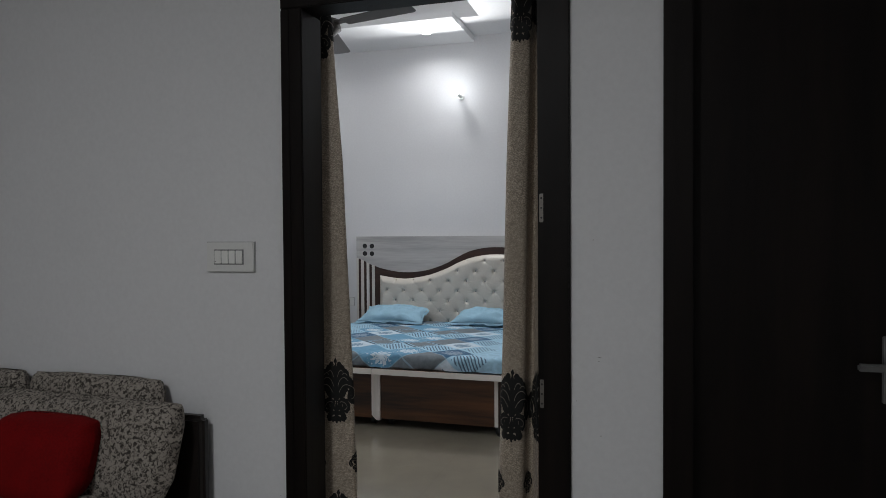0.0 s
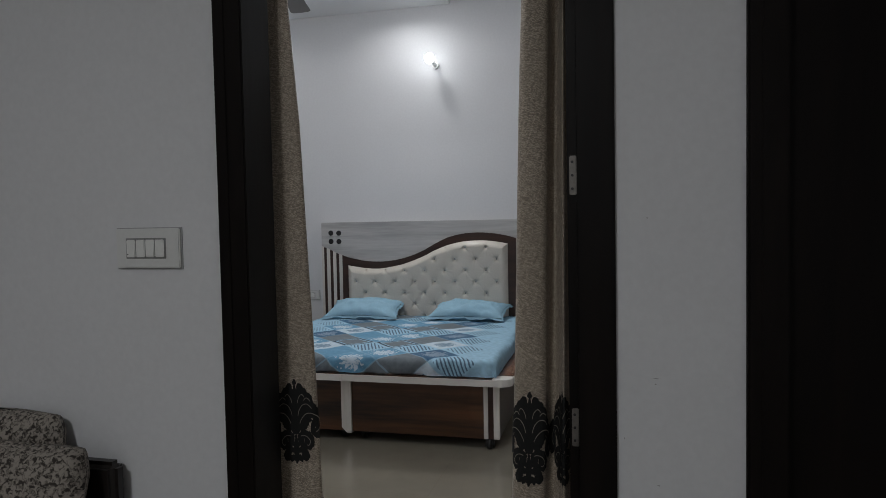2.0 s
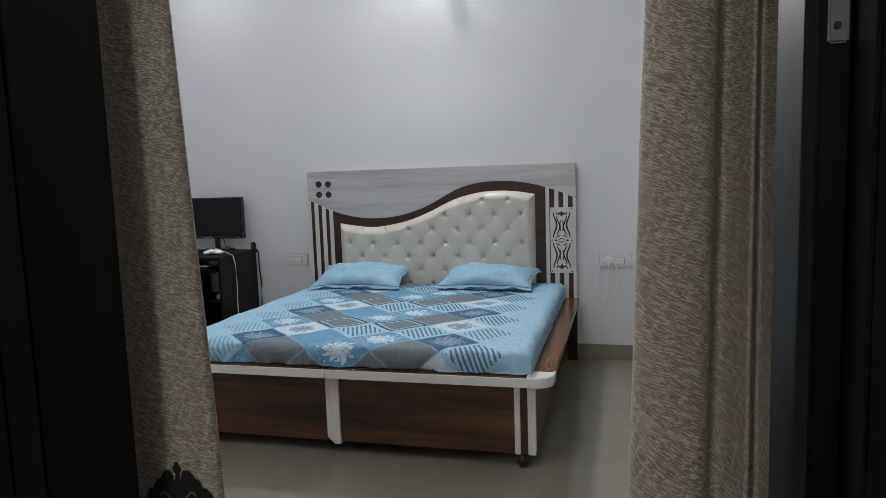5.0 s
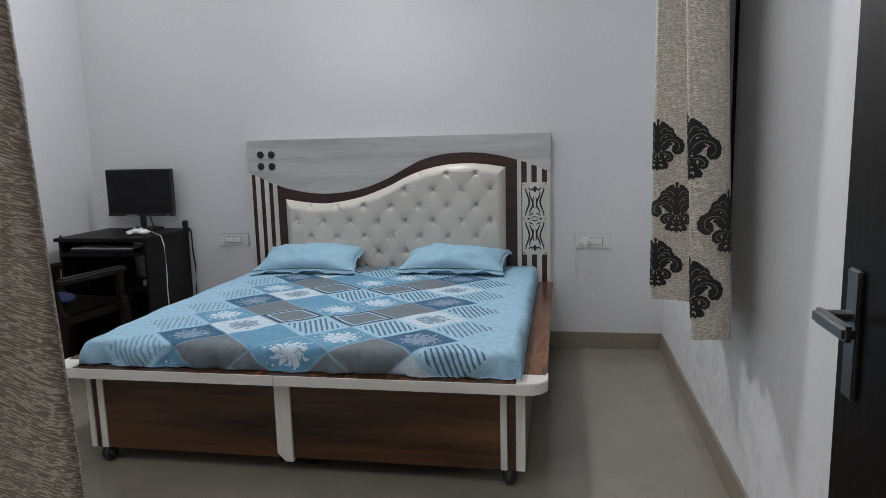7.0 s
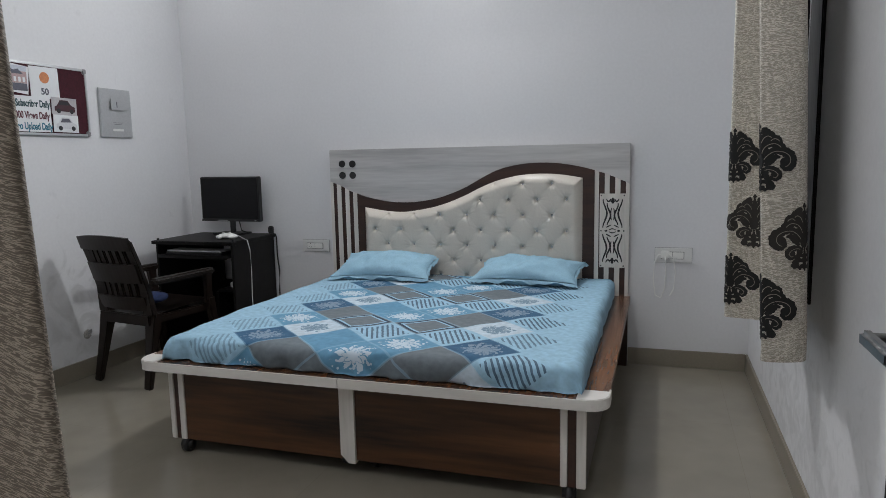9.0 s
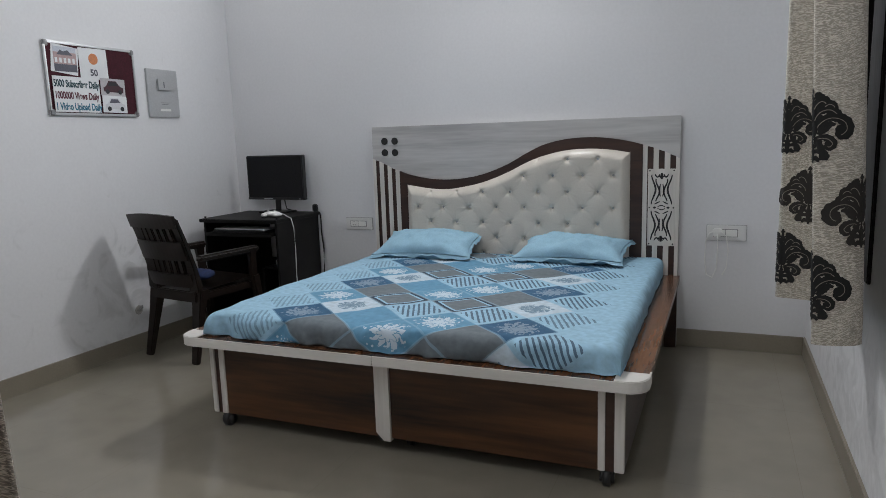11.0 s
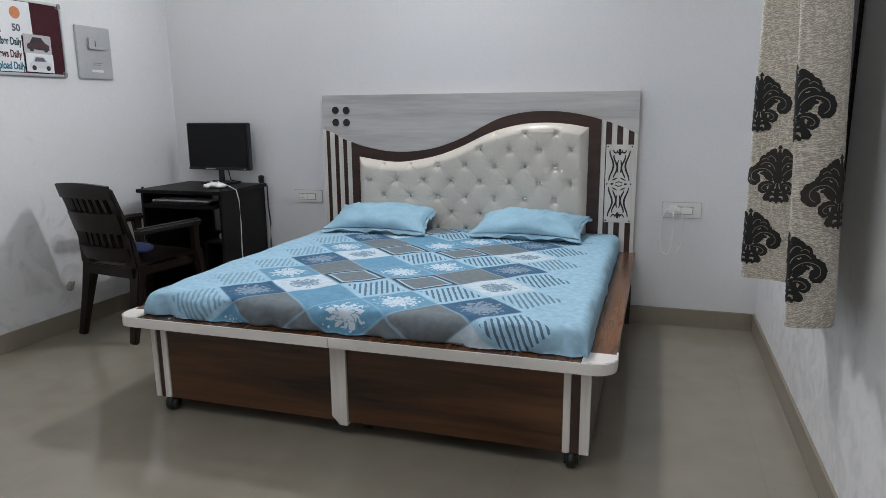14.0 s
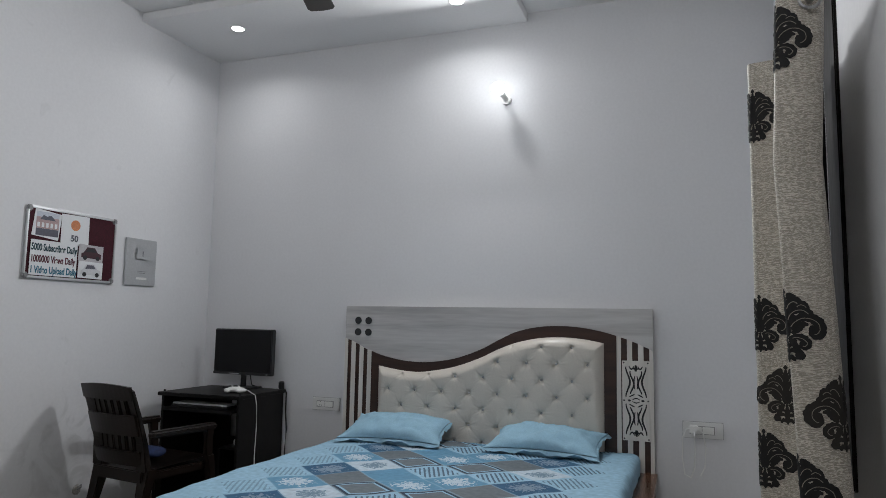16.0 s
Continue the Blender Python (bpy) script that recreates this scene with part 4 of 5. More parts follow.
def fret(path, wd):
    bm = bmesh.new()
    prev = None
    for i, (x, z) in enumerate(path):
        a, b = path[max(i - 1, 0)], path[min(i + 1, len(path) - 1)]
        d = Vector((b[0] - a[0], b[1] - a[1])).normalized()
        f = wd * (0.55 + 0.45 * math.sin(math.pi * i / (len(path) - 1)))
        pair = [bm.verts.new((JX + x - sg * d.y * f, -0.0142, JZ + z + sg * d.x * f)) for sg in (-1, 1)]
        pair += [bm.verts.new((v.co.x, -0.0132, v.co.z)) for v in pair]
        if prev:
            for q, w in ((0, 1), (1, 3), (3, 2), (2, 0)):
                bm.faces.new((prev[q], prev[w], pair[w], pair[q]))
        else:
            bm.faces.new((pair[0], pair[1], pair[3], pair[2]))
        prev = pair
    bm.faces.new((prev[0], prev[1], prev[3], prev[2]))
    bmesh.ops.recalc_face_normals(bm, faces=bm.faces)
    # Raised black ribbon stands for the dark behind a cut-out; nothing is cut.
    part("cut_out_shade", bm, BLACKPL, jal, "dark scroll laid on for the shade inside a cut-out")


def bend(f, k=16):
    return [f(i / k) for i in range(k + 1)]


for sx in (-1, 1):
    for sz in (-1, 1):
        fret(bend(lambda t: (sx * (0.043 + 0.011 * math.cos(2 * math.pi * t)), sz * (0.018 + 0.165 * t)), 20), 0.0052)
        fret(bend(lambda t: (sx * (0.021 + 0.010 * math.cos(2 * math.pi * t + 0.4)), sz * (0.035 + 0.125 * t)), 20), 0.0050)
        fret(bend(lambda t: (sx * (0.006 + 0.005 * math.sin(math.pi * t)), sz * (0.062 + 0.07 * t)), 8), 0.0040)
        fret(bend(lambda t: (sx * (0.010 + 0.026 * t), sz * (0.186 - 0.016 * math.sin(math.pi * t))), 8), 0.0042)
        fret(bend(lambda t: (sx * (0.008 + 0.028 * t), sz * (0.020 + 0.014 * (1 - t))), 8), 0.0036)
    fret([(sx * 0.028, 0.0), (sx * 0.036, 0.0), (sx * 0.044, 0.0)], 0.006)
for sz in (-1, 1):
    fret([(0, sz * 0.158), (0, sz * 0.172), (0, sz * 0.192)], 0.009)
    fret([(-0.014, sz * 0.172), (0, sz * 0.173), (0.014, sz * 0.172)], 0.006)
    fret(bend(lambda t: (0.020 * (2 * t - 1), sz * (0.004 + 0.008 * math.sin(math.pi * t))), 10), 0.0030)
for sx in (-0.064, 0.064):
    for sz in (-0.205, 0.0, 0.205):
        part("screw", rod((JX + sx, -0.0155, JZ + sz), (JX + sx, -0.0128, JZ + sz), 0.0045, n=10), BLACKPL, jal)

# ---- bedding ----
MX0, MX1, MY0, MY1, MZ = 0.075, 1.822, -1.748, -0.018, 0.518


def sheet_point(s, t):
    """The sheet wraps over the mattress: s runs across, t along; values past the edges go down the sides."""
    u = -0.12 + s * (MX1 - MX0 + 0.24)
    v = -0.12 + t * (MY1 - MY0 + 0.12)
    r = 0.045

    def wrap(d, size, both=True):
        # distance d along the cloth from the near edge -> place and drop
        if d < r:
            a = min((r - d) / r, 1.57)
            place, drop = r - r * math.sin(a), r - r * math.cos(a)
            if (r - d) / r > 1.57:
                drop += (r - d) - 1.57 * r
        elif both and d > size - r:
            e = d - (size - r)
            a = min(e / r, 1.57)
            place, drop = size - r + r * math.sin(a), r - r * math.cos(a)
            if e / r > 1.57:
                drop += e - 1.57 * r
        else:
            place, drop = d, 0.0
        return place, drop
    px, dx = wrap(u + 0.03, MX1 - MX0)
    py, dy = wrap(v + 0.03, MY1 - MY0, False)
    z = MZ - dx - dy
    n1 = noise.noise(Vector((u * 3.1, v * 2.7, 0.3)))
    n2 = noise.noise(Vector((u * 9.0, v * 7.0, 2.0)))
    z += 0.008 * n1 + 0.0035 * n2 + 0.005 * noise.noise(Vector((u * 5.0 + v * 9.0, v * 3.0 - u * 2.0, 5.0))) * (0.4 + max(0, 1 - py / 0.5)) - 0.010 * max(0, 1 - (py / 0.25)) * (0.5 + n1)
    x = MX0 + px + 0.010 * n2 * (dx > 0.01)
    y = MY0 + py
    if dy > 0.01:
        y += 0.026 * noise.noise(Vector((u * 7.0, 1.0, 0.0))) + 0.018 * noise.noise(Vector((u * 19.0, 4.0, dy * 12)))
        x += 0.006 * noise.noise(Vector((u * 9.0, 6.0, 0)))
    z = max(z, PT + 0.004 + 0.003 * abs(n2))
    return (x, y, z)


def sheet_uv(s, t):
    return (MX0 - 0.15 + s * (MX1 - MX0 + 0.24) + 0.03, MY0 - 0.15 + t * (MY1 - MY0 + 0.12) + 0.03)


bedding = thing("mattress", (0, 0, 0), "thin mattress under a rumpled blue patchwork-print bed sheet", "mattress")
part("core", box((MX0 + 0.02, MY0 + 0.03, PT + 0.002), (MX1 - 0.02, MY1, MZ - 0.02), 0.02, 3), PILLOW, bedding)
part("bed_sheet", grid_mesh(150, 140, sheet_point, sheet_uv), SHEETPRINT, bedding, "light blue sheet printed with grey, navy and white diamonds", smooth=True)


def pillow(place, turn, tilt, w, d, hgt, label):
    th = thing("pillow", place, label, "pillow", "pillows on the bed")
    th.matrix_world = pose(*place, tilt, 0, turn)
    rnd = random.Random(int(place[0] * 100))
    off = rnd.random() * 9

    def half(sg):
        def fn(s, t):
            x, y = (s - 0.5) * 2, (t - 0.5) * 2
            pin = 1 - 0.10 * (1 - abs(y) ** 2) * abs(x) ** 3
            pin2 = 1 - 0.20 * (1 - abs(x) ** 2) * abs(y) ** 3
            b = max(0, (1 - abs(x) ** 2.4)) ** 0.62 * max(0, (1 - abs(y) ** 2.2)) ** 0.60
            nz = noise.noise(Vector((x * 2.2 + off, y * 1.8, sg))) * 0.026 + noise.noise(Vector((x * 7 + off, y * 3.5, sg))) * 0.012 + noise.noise(Vector((x * 15 + 3 * y, y * 7 - 4 * x, off))) * 0.007 * (0.3 + abs(x))
            return (x * w / 2 * pin, y * d / 2 * pin2, sg * hgt / 2 * b + nz * b + 0.004 * sg * (b < 0.001))
        return fn
    bm = grid_mesh(44, 32, half(1))
    part("cover", bm, PILLOW, th, smooth=True)
    bm = grid_mesh(44, 32, half(-1))
    bmesh.ops.reverse_faces(bm, faces=bm.faces)
    part("underside", bm, PILLOW, th, smooth=True)

    def flange(s, t):
        a = s * 2 * math.pi
        ca, sa = math.cos(a), math.sin(a)
        k = 1 / max(abs(ca), abs(sa))
        x, y = ca * k, sa * k
        pin = 1 - 0.10 * (1 - abs(y) ** 2) * abs(x) ** 3
        pin2 = 1 - 0.20 * (1 - abs(x) ** 2) * abs(y) ** 3
        return (x * w / 2 * pin * (1 + t * 0.05), y * d / 2 * pin2 * (1 + t * 0.09), 0.009 * math.sin(a * 9 + off) * t + 0.006 * math.sin(a * 23) * t - 0.012 * t)
    part("flange", grid_mesh(96, 3, flange), PILLOW, th, "flat stitched pillow border", smooth=True)
    return th


pillow((0.465, -0.20, 0.588), 3, 15, 0.61, 0.36, 0.145, "light blue cotton pillow leaning on the tufted headboard")
pillow((1.345, -0.19, 0.582), -3, 12, 0.61, 0.34, 0.145, "light blue cotton pillow lying beside the other pillow")

# ---- computer corner ----
desk = thing("computer_desk", (0, 0, 0), "black laminate computer desk with a keyboard tray", "desk")
DX, DE, DF, DBK = -1.035, -0.455, -0.475, 0.03
part("desktop", box((DX - 0.01, DF - 0.01, 0.728), (DE + 0.015, DBK, 0.75), 0.004), DESKBLK, desk)
for x in (DX, DE - 0.018):
    part("side_panel", box((x, DF + 0.02, 0.0), (x + 0.018, DBK - 0.01, 0.7275), 0.002), DESKBLK, desk)
part("back_panel", box((DX + 0.019, DBK - 0.03, 0.12), (-0.86, DBK - 0.014, 0.725)), DESKBLK, desk)
part("back_panel", box((-0.86, DBK - 0.03, 0.12), (DE - 0.019, DBK - 0.014, 0.42)), DESKBLK, desk)
part("partition", box((-0.70, DF + 0.16, 0.10), (-0.684, DBK - 0.031, 0.40)), DESKBLK, desk)
part("lower_shelf", box((DX + 0.019, DF + 0.05, 0.085), (DE - 0.019, DBK - 0.031, 0.10), 0.002), DESKBLK, desk)
part("middle_shelf", box((-0.683, DF + 0.16, 0.40), (DE - 0.019, DBK - 0.031, 0.415), 0.002), DESKBLK, desk)
tray = part("keyboard_tray", box((DX + 0.03, DF + 0.0, 0.645), (DE - 0.03, DF + 0.32, 0.66), 0.002), DESKBLK, desk)
part("tray_lip", box((DX + 0.03, DF - 0.004, 0.640), (DE - 0.03, DF - 0.001, 0.664), 0.001), DESKBLK, tray)
for x in (DX + 0.012, DE - 0.004):
    part("corner_stud", rod((x, DF + 0.03, 0.75), (x, DF + 0.03, 0.763), 0.007, n=10), BLACKPL, desk)
kb = thing("keyboard", (0, 0, 0), "black keyboard with pale keys on the desk tray", "keyboard")
part("case", box((-0.97, DF + 0.03, 0.661), (-0.55, DF + 0.17, 0.678), 0.004), BLACKPL, kb)
KEY = mat("key_plastic", (0.66, 0.66, 0.66), 0.5, var=0.05)
for r in range(4):
    bm = bmesh.new()
    for i in range(18):
        x = -0.962 + i * 0.0225
        box_in(bm, (x, DF + 0.038 + r * 0.03, 0.6785), (x + 0.0195, DF + 0.064 + r * 0.03, 0.687), 0.0)
    tagged(part("key_row", bm, KEY, kb), kind="stuff")

mon = thing("monitor", (-0.732, -0.055, 0.75), "black flat-screen monitor switched off on the desk", "monitor", turn=-3)
part("casing", box((-0.238, -0.012, 0.088), (0.238, 0.03, 0.392), 0.005), BLACKPL, mon)
part("screen", box((-0.229, -0.0145, 0.108), (0.229, -0.0125, 0.383), 0.0008), SCREEN, mon, "dark glossy screen")
part("chin", box((-0.237, -0.0155, 0.089), (0.237, -0.0125, 0.1045), 0.001), BLACKPL, mon)
part("badge", box((-0.10, -0.0165, 0.093), (-0.02, -0.0157, 0.0985)), ALU, mon, "small light maker's mark")
part("badge", box((0.20, -0.0165, 0.093), (0.212, -0.0157, 0.0995)), ALU, mon)
part("stand_neck", box((-0.02, 0.005, 0.01), (0.02, 0.02, 0.1), 0.003), BLACKPL, mon)
part("stand_foot", box((-0.11, -0.07, 0.001), (0.11, 0.075, 0.012), 0.004), BLACKPL, mon)
part("cable", tube([(0.03, 0.03, 0.13), (0.035, 0.045, 0.06), (0.04, 0.05, 0.02), (0.09, 0.06, 0.006)], 0.004), BLACKPL, mon)

pad_th = thing("game_controller", (-0.60, -0.30, 0.751), "white game controller lying on the desk", "controller", turn=20)
bm = bmesh.new()
bmesh.ops.create_uvsphere(bm, u_segments=20, v_segments=10, radius=1, matrix=Matrix.Translation((0, 0, 0.018)) @ Matrix.Diagonal((0.06, 0.03, 0.018, 1)))
for sg in (-1, 1):
    bmesh.ops.create_uvsphere(bm, u_segments=14, v_segments=8, radius=1, matrix=Matrix.Translation((0.045 * sg, -0.03, 0.014)) @ Matrix.Rotation(-0.5 * sg, 4, "Z") @ Matrix.Diagonal((0.018, 0.042, 0.014, 1)))
part("shell", bm, WHITEPL, pad_th, smooth=True)
for sg in (-1, 1):
    part("thumb_stick", rod((0.02 * sg, -0.008, 0.03), (0.02 * sg, -0.008, 0.043), 0.007, n=12), KEY, pad_th)
part("cord", tube([(0.05, 0.02, 0.02), (0.08, 0.0, 0.012), (0.115, -0.06, 0.006), (0.155, -0.115, -0.002), (0.174, -0.138, -0.06), (0.175, -0.13, -0.2), (0.168, -0.12, -0.36), (0.172, -0.12, -0.55), (0.165, -0.11, -0.72)], 0.0028), KEY, pad_th, "thin grey cord hanging down")

plug = thing("power_cable", (-0.47, 0.01, 0.752), "black power cable hanging behind the desk corner", "cable")
part("plug_body", box((-0.012, -0.02, 0), (0.02, 0.012, 0.05), 0.006), BLACKPL, plug)
part("cord", tube([(0.01, 0.0, 0.01), (0.035, 0.01, -0.02), (0.032, 0.015, -0.15), (0.045, 0.012, -0.26), (0.036, 0.015, -0.4), (0.04, 0.015, -0.6)], 0.005), BLACKPL, plug)

adapter = thing("adapter", (-0.62, -0.22, 0.4155), "small grey adapter tangled in wire on the desk shelf", "adapter")
part("body", box((-0.025, -0.02, 0), (0.025, 0.02, 0.035), 0.005), KEY, adapter)
part("wire", tube([(0.0, 0, 0.03), (-0.01, -0.01, 0.07), (0.012, 0.0, 0.12), (0.02, 0.0, 0.16), (0.0, 0.01, 0.09), (-0.02, 0.0, 0.05)], 0.003), KEY, adapter)


def chair():
    """A moulded plastic armchair; it faces +y."""
    th = thing("armchair", (-0.772, -0.80, 0), "dark brown moulded plastic armchair with slatted back at the desk", "chair", turn=-9)

    def limb(name, pts, wx, wy, parent=th):
        bm = bmesh.new()
        rings = []
        for i, p in enumerate(pts):
            a, b = wx if isinstance(wx, (int, float)) else wx[i], wy if isinstance(wy, (int, float)) else wy[i]
            rings.append([bm.verts.new((p[0] + sx * a / 2, p[1] + sy * b / 2, p[2])) for sx, sy in ((-1, -1), (1, -1), (1, 1), (-1, 1))])
        for r, q in zip(rings, rings[1:]):
            for k in range(4):
                bm.faces.new((r[k], r[(k + 1) % 4], q[(k + 1) % 4], q[k]))
        bm.faces.new(rings[0][::-1])
        bm.faces.new(rings[-1])
        bmesh.ops.recalc_face_normals(bm, faces=bm.faces)
        bmesh.ops.bevel(bm, geom=bm.edges[:], offset=0.006, segments=2, affect="EDGES", clamp_overlap=True)
        return part(name, bm, CHAIRPL, parent)

    def seat(s, t):
        x, y = (s - 0.5) * 0.43, -0.20 + t * 0.42
        return (x * (0.93 + 0.1 * t), y, 0.405 + 0.025 * t - 0.018 * math.sin(math.pi * s) * math.sin(math.pi * min(t * 1.1, 1)))
    bm = grid_mesh(16, 16, seat)
    bmesh.ops.solidify(bm, geom=bm.faces[:], thickness=0.02)
    part("seat", bm, CHAIRPL, th, smooth=False)
    for sg in (-1, 1):
        part("seat_rail", box((sg * 0.205 - 0.012, -0.2, 0.355), (sg * 0.205 + 0.012, 0.21, 0.40), 0.006), CHAIRPL, th)
        limb("leg", [(sg * 0.205, -0.255, 0.0), (sg * 0.193, -0.20, 0.25), (sg * 0.185, -0.165, 0.42)], [0.05, 0.065, 0.085], [0.03, 0.045, 0.06])
        limb("leg", [(sg * 0.235, 0.245, 0.0), (sg * 0.228, 0.225, 0.3), (sg * 0.222, 0.205, 0.44)], [0.04, 0.045, 0.05], [0.035, 0.045, 0.055])
        limb("back_post", [(sg * 0.182, -0.185, 0.40), (sg * 0.178, -0.205, 0.55), (sg * 0.178, -0.25, 0.70), (sg * 0.176, -0.30, 0.835)], [0.085, 0.066, 0.058, 0.056], [0.04, 0.03, 0.028, 0.026])
        limb("arm_post", [(sg * 0.225, 0.2, 0.40), (sg * 0.235, 0.19, 0.52), (sg * 0.238, 0.185, 0.60)], [0.03, 0.03, 0.04], [0.055, 0.05, 0.06])
        bm = box((sg * 0.238 - 0.027, -0.205, 0.578), (sg * 0.238 + 0.027, 0.235, 0.617), 0.012, 3)
        part("armrest", bm, CHAIRPL, th)

    def back_y(z):
        return interp([(0.40, -0.185), (0.55, -0.205), (0.70, -0.25), (0.835, -0.30)], z)
    for z0, z1, hw in ((0.778, 0.85, 0.198), (0.59, 0.70, 0.19), (0.43, 0.51, 0.188)):
        zz = (z0 + z1) / 2
        yy = back_y(zz)
        bm = bmesh.new()
        k = 12
        rings = []
        for i in range(k + 1):
            x = -hw + 2 * hw * i / k
            y = yy - 0.022 * (1 - (x / hw) ** 2)
            top = z1 + (0.012 * (1 - (x / hw) ** 2) if z1 > 0.8 else 0)
            rings.append([bm.verts.new(q) for q in ((x, y - 0.01, z0), (x, y + 0.01, z0), (x, y + 0.01 - (z1 - z0) * 0.3, top), (x, y - 0.01 - (z1 - z0) * 0.3, top))])
        for r, q in zip(rings, rings[1:]):
            for j in range(4):
                bm.faces.new((r[j], r[(j + 1) % 4], q[(j + 1) % 4], q[j]))
        bm.faces.new(rings[0][::-1])
        bm.faces.new(rings[-1])
        bmesh.ops.recalc_face_normals(bm, faces=bm.faces)
        part("back_rail", bm, CHAIRPL, th)
    for z0, z1 in ((0.70, 0.79), (0.50, 0.603)):
        for i in range(6):
            x = -0.124 + i * 0.0496
            q = 0.022 * (1 - (x / 0.18) ** 2)
            limb("slat", [(x, back_y(z0) - q, z0 - 0.008), (x * 0.98, back_y(z1) - q, z1 + 0.006)], 0.040, 0.026)
    part("apron", box((-0.2, -0.215, 0.345), (0.2, -0.195, 0.41), 0.006), CHAIRPL, th)
    part("apron", box((-0.2, 0.195, 0.37), (0.2, 0.215, 0.425), 0.006), CHAIRPL, th)
    return th


chair()
NAVY = mat("navy_cloth", (0.008, 0.02, 0.075), 0.85, var=0.2, scale=30, bump=0.2)
cu = thing("seat_cushion", (-0.80, -0.80, 0.425), "crumpled navy blue cloth lying on the chair", "cushion", turn=12)
bm = bmesh.new()
bmesh.ops.create_uvsphere(bm, u_segments=24, v_segments=12, radius=1, matrix=Matrix.Translation((0, 0, 0.03)) @ Matrix.Diagonal((0.10, 0.09, 0.034, 1)))
for v in bm.verts:
    v.co.z += 0.012 * noise.noise(v.co * 18) * (v.co.z > 0.02)
part("cloth", bm, NAVY, cu, smooth=True)


# ---- fittings on walls ----
def switch_plate(name, x0, x1, z0, z1, y, label, modules, socket=False):
    th = thing(name, ((x0 + x1) / 2, y, (z0 + z1) / 2), label, "switch")
    w, h = (x1 - x0) / 2, (z1 - z0) / 2
    # Darker rim paints the thin shadow that outlines the plate.
    part("shadow_rim", box((-w - 0.0025, -0.004, -h - 0.0025), (w + 0.0025, 0, h + 0.0025)), SHADEGREY, th)
    pl = part("plate", box((-w, -0.013, -h), (w, -0.0041, h), 0.003), PLATEPL, th)
    part("inner_frame", box((-w * 0.67, -0.0145, -h * 0.52), (w * 0.59, -0.0128, h * 0.52), 0.0008), SWITCHGREY, th)
    a, b = -w * 0.64, w * 0.56
    step = (b - a) / modules
    for i in range(modules):
        rk = part("rocker", box((a + i * step + 0.0012, -0.019, -h * 0.44), (a + (i + 1) * step - 0.0012, -0.0144, h * 0.44), 0.002), WHITEPL, pl)
    part("indicator", rod((a + 0.006, -0.0197, -h * 0.3), (a + 0.006, -0.0185, -h * 0.3), 0.0016, n=8), BLACKPL, pl)
    if socket:
        for dx, dz in ((0, 0.35), (-0.5, -0.2), (0.5, -0.2)):
            part("socket_hole", rod((a + step * 0.5 + dx * 0.014, -0.0197, dz * h), (a + step * 0.5 + dx * 0.014, -0.0187, dz * h), 0.0028, n=8), BLACKPL, pl)
    return th


switch_plate("switch_plate", 1.127, 1.328, 1.197, 1.306, YD, "white modular switch plate on the living room wall", 4)
switch_plate("socket_plate", -0.245, -0.048, 0.630, 0.709, YB, "white switch and socket plate beside the headboard", 2, True)
switch_plate("socket_plate", 2.045, 2.246, 0.618, 0.702, YB, "white switch and socket plate with a charger plugged in", 2, True)
ch = thing("phone_charger", (2.10, YB - 0.0195, 0.668), "white phone charger with a looped white cable", "charger")
part("adapter", box((-0.022, -0.035, -0.024), (0.022, 0.0, 0.02), 0.005), WHITEPL, ch)
part("cable", tube([(0.0, -0.034, -0.012), (0.002, -0.05, -0.03), (0.004, -0.035, -0.10), (0.0, -0.02, -0.20), (-0.02, -0.015, -0.255), (-0.05, -0.012, -0.24), (-0.062, -0.012, -0.15), (-0.058, -0.014, -0.05), (-0.04, -0.02, -0.005),
                    (0.01, -0.03, 0.012), (0.045, -0.02, -0.02), (0.058, -0.014, -0.1), (0.05, -0.012, -0.2), (0.03, -0.012, -0.24)], 0.0034), WHITEPL, ch, "thin white cable")

# bulb on the wall
WARMW = glow("lit_bulb_glass", (0.93, 0.97, 1.0), 10.0)
bl = thing("wall_bulb", (BULB[0], YB, BULB[2]), "lit white bulb in a wall-mounted holder", "lamp")
part("base", rod((0.016, 0, -0.028), (0.016, -0.022, -0.028), 0.028, n=24), WHITEPL, bl)
part("holder", rod((0.016, -0.018, -0.028), (0.005, -0.115, -0.010), 0.016, n=20), WHITEPL, bl)
bm = bmesh.new()
bmesh.ops.create_uvsphere(bm, u_segments=24, v_segments=14, radius=0.041, matrix=Matrix.Translation((0, -0.15, 0.0)))
gl = part("bulb", bm, WARMW, bl, "glowing globe", smooth=True)

# Fixtures for the two back-wall downlights and the added, unseen door-side pair.
for place in DOWNLIGHTS + ADDED_DOWNLIGHTS:
    dl = thing("downlight", place, "round recessed white downlight, switched on; the pair by the door is added", "downlight", "ceiling downlights")
    bm = bmesh.new()
    for i in range(36):
        a, b = 2 * math.pi * i / 36, 2 * math.pi * (i + 1) / 36
        q = [[(r * math.cos(t), r * math.sin(t), z) for r, z in ((0.052, 0), (0.045, -0.004), (0.040, -0.003), (0.040, 0))] for t in (a, b)]
        vs = [[bm.verts.new(c) for c in w] for w in q]
        for k in range(3):
            bm.faces.new((vs[0][k], vs[0][k + 1], vs[1][k + 1], vs[1][k]))
    part("trim_ring", bm, WHITEPL, dl)
    d = part("diffuser", rod((0, 0, -0.001), (0, 0, -0.003), 0.040, n=32), glow("lit_diffuser", (0.95, 0.98, 1.0), 9.0), dl, "bright diffuser")
# Added fixture for the assumed living room lamp; its form is invented.
lv = thing("assumed_ceiling_light", LIVING_LAMP, "round white ceiling light assumed for the living room, out of view", "ceiling light")
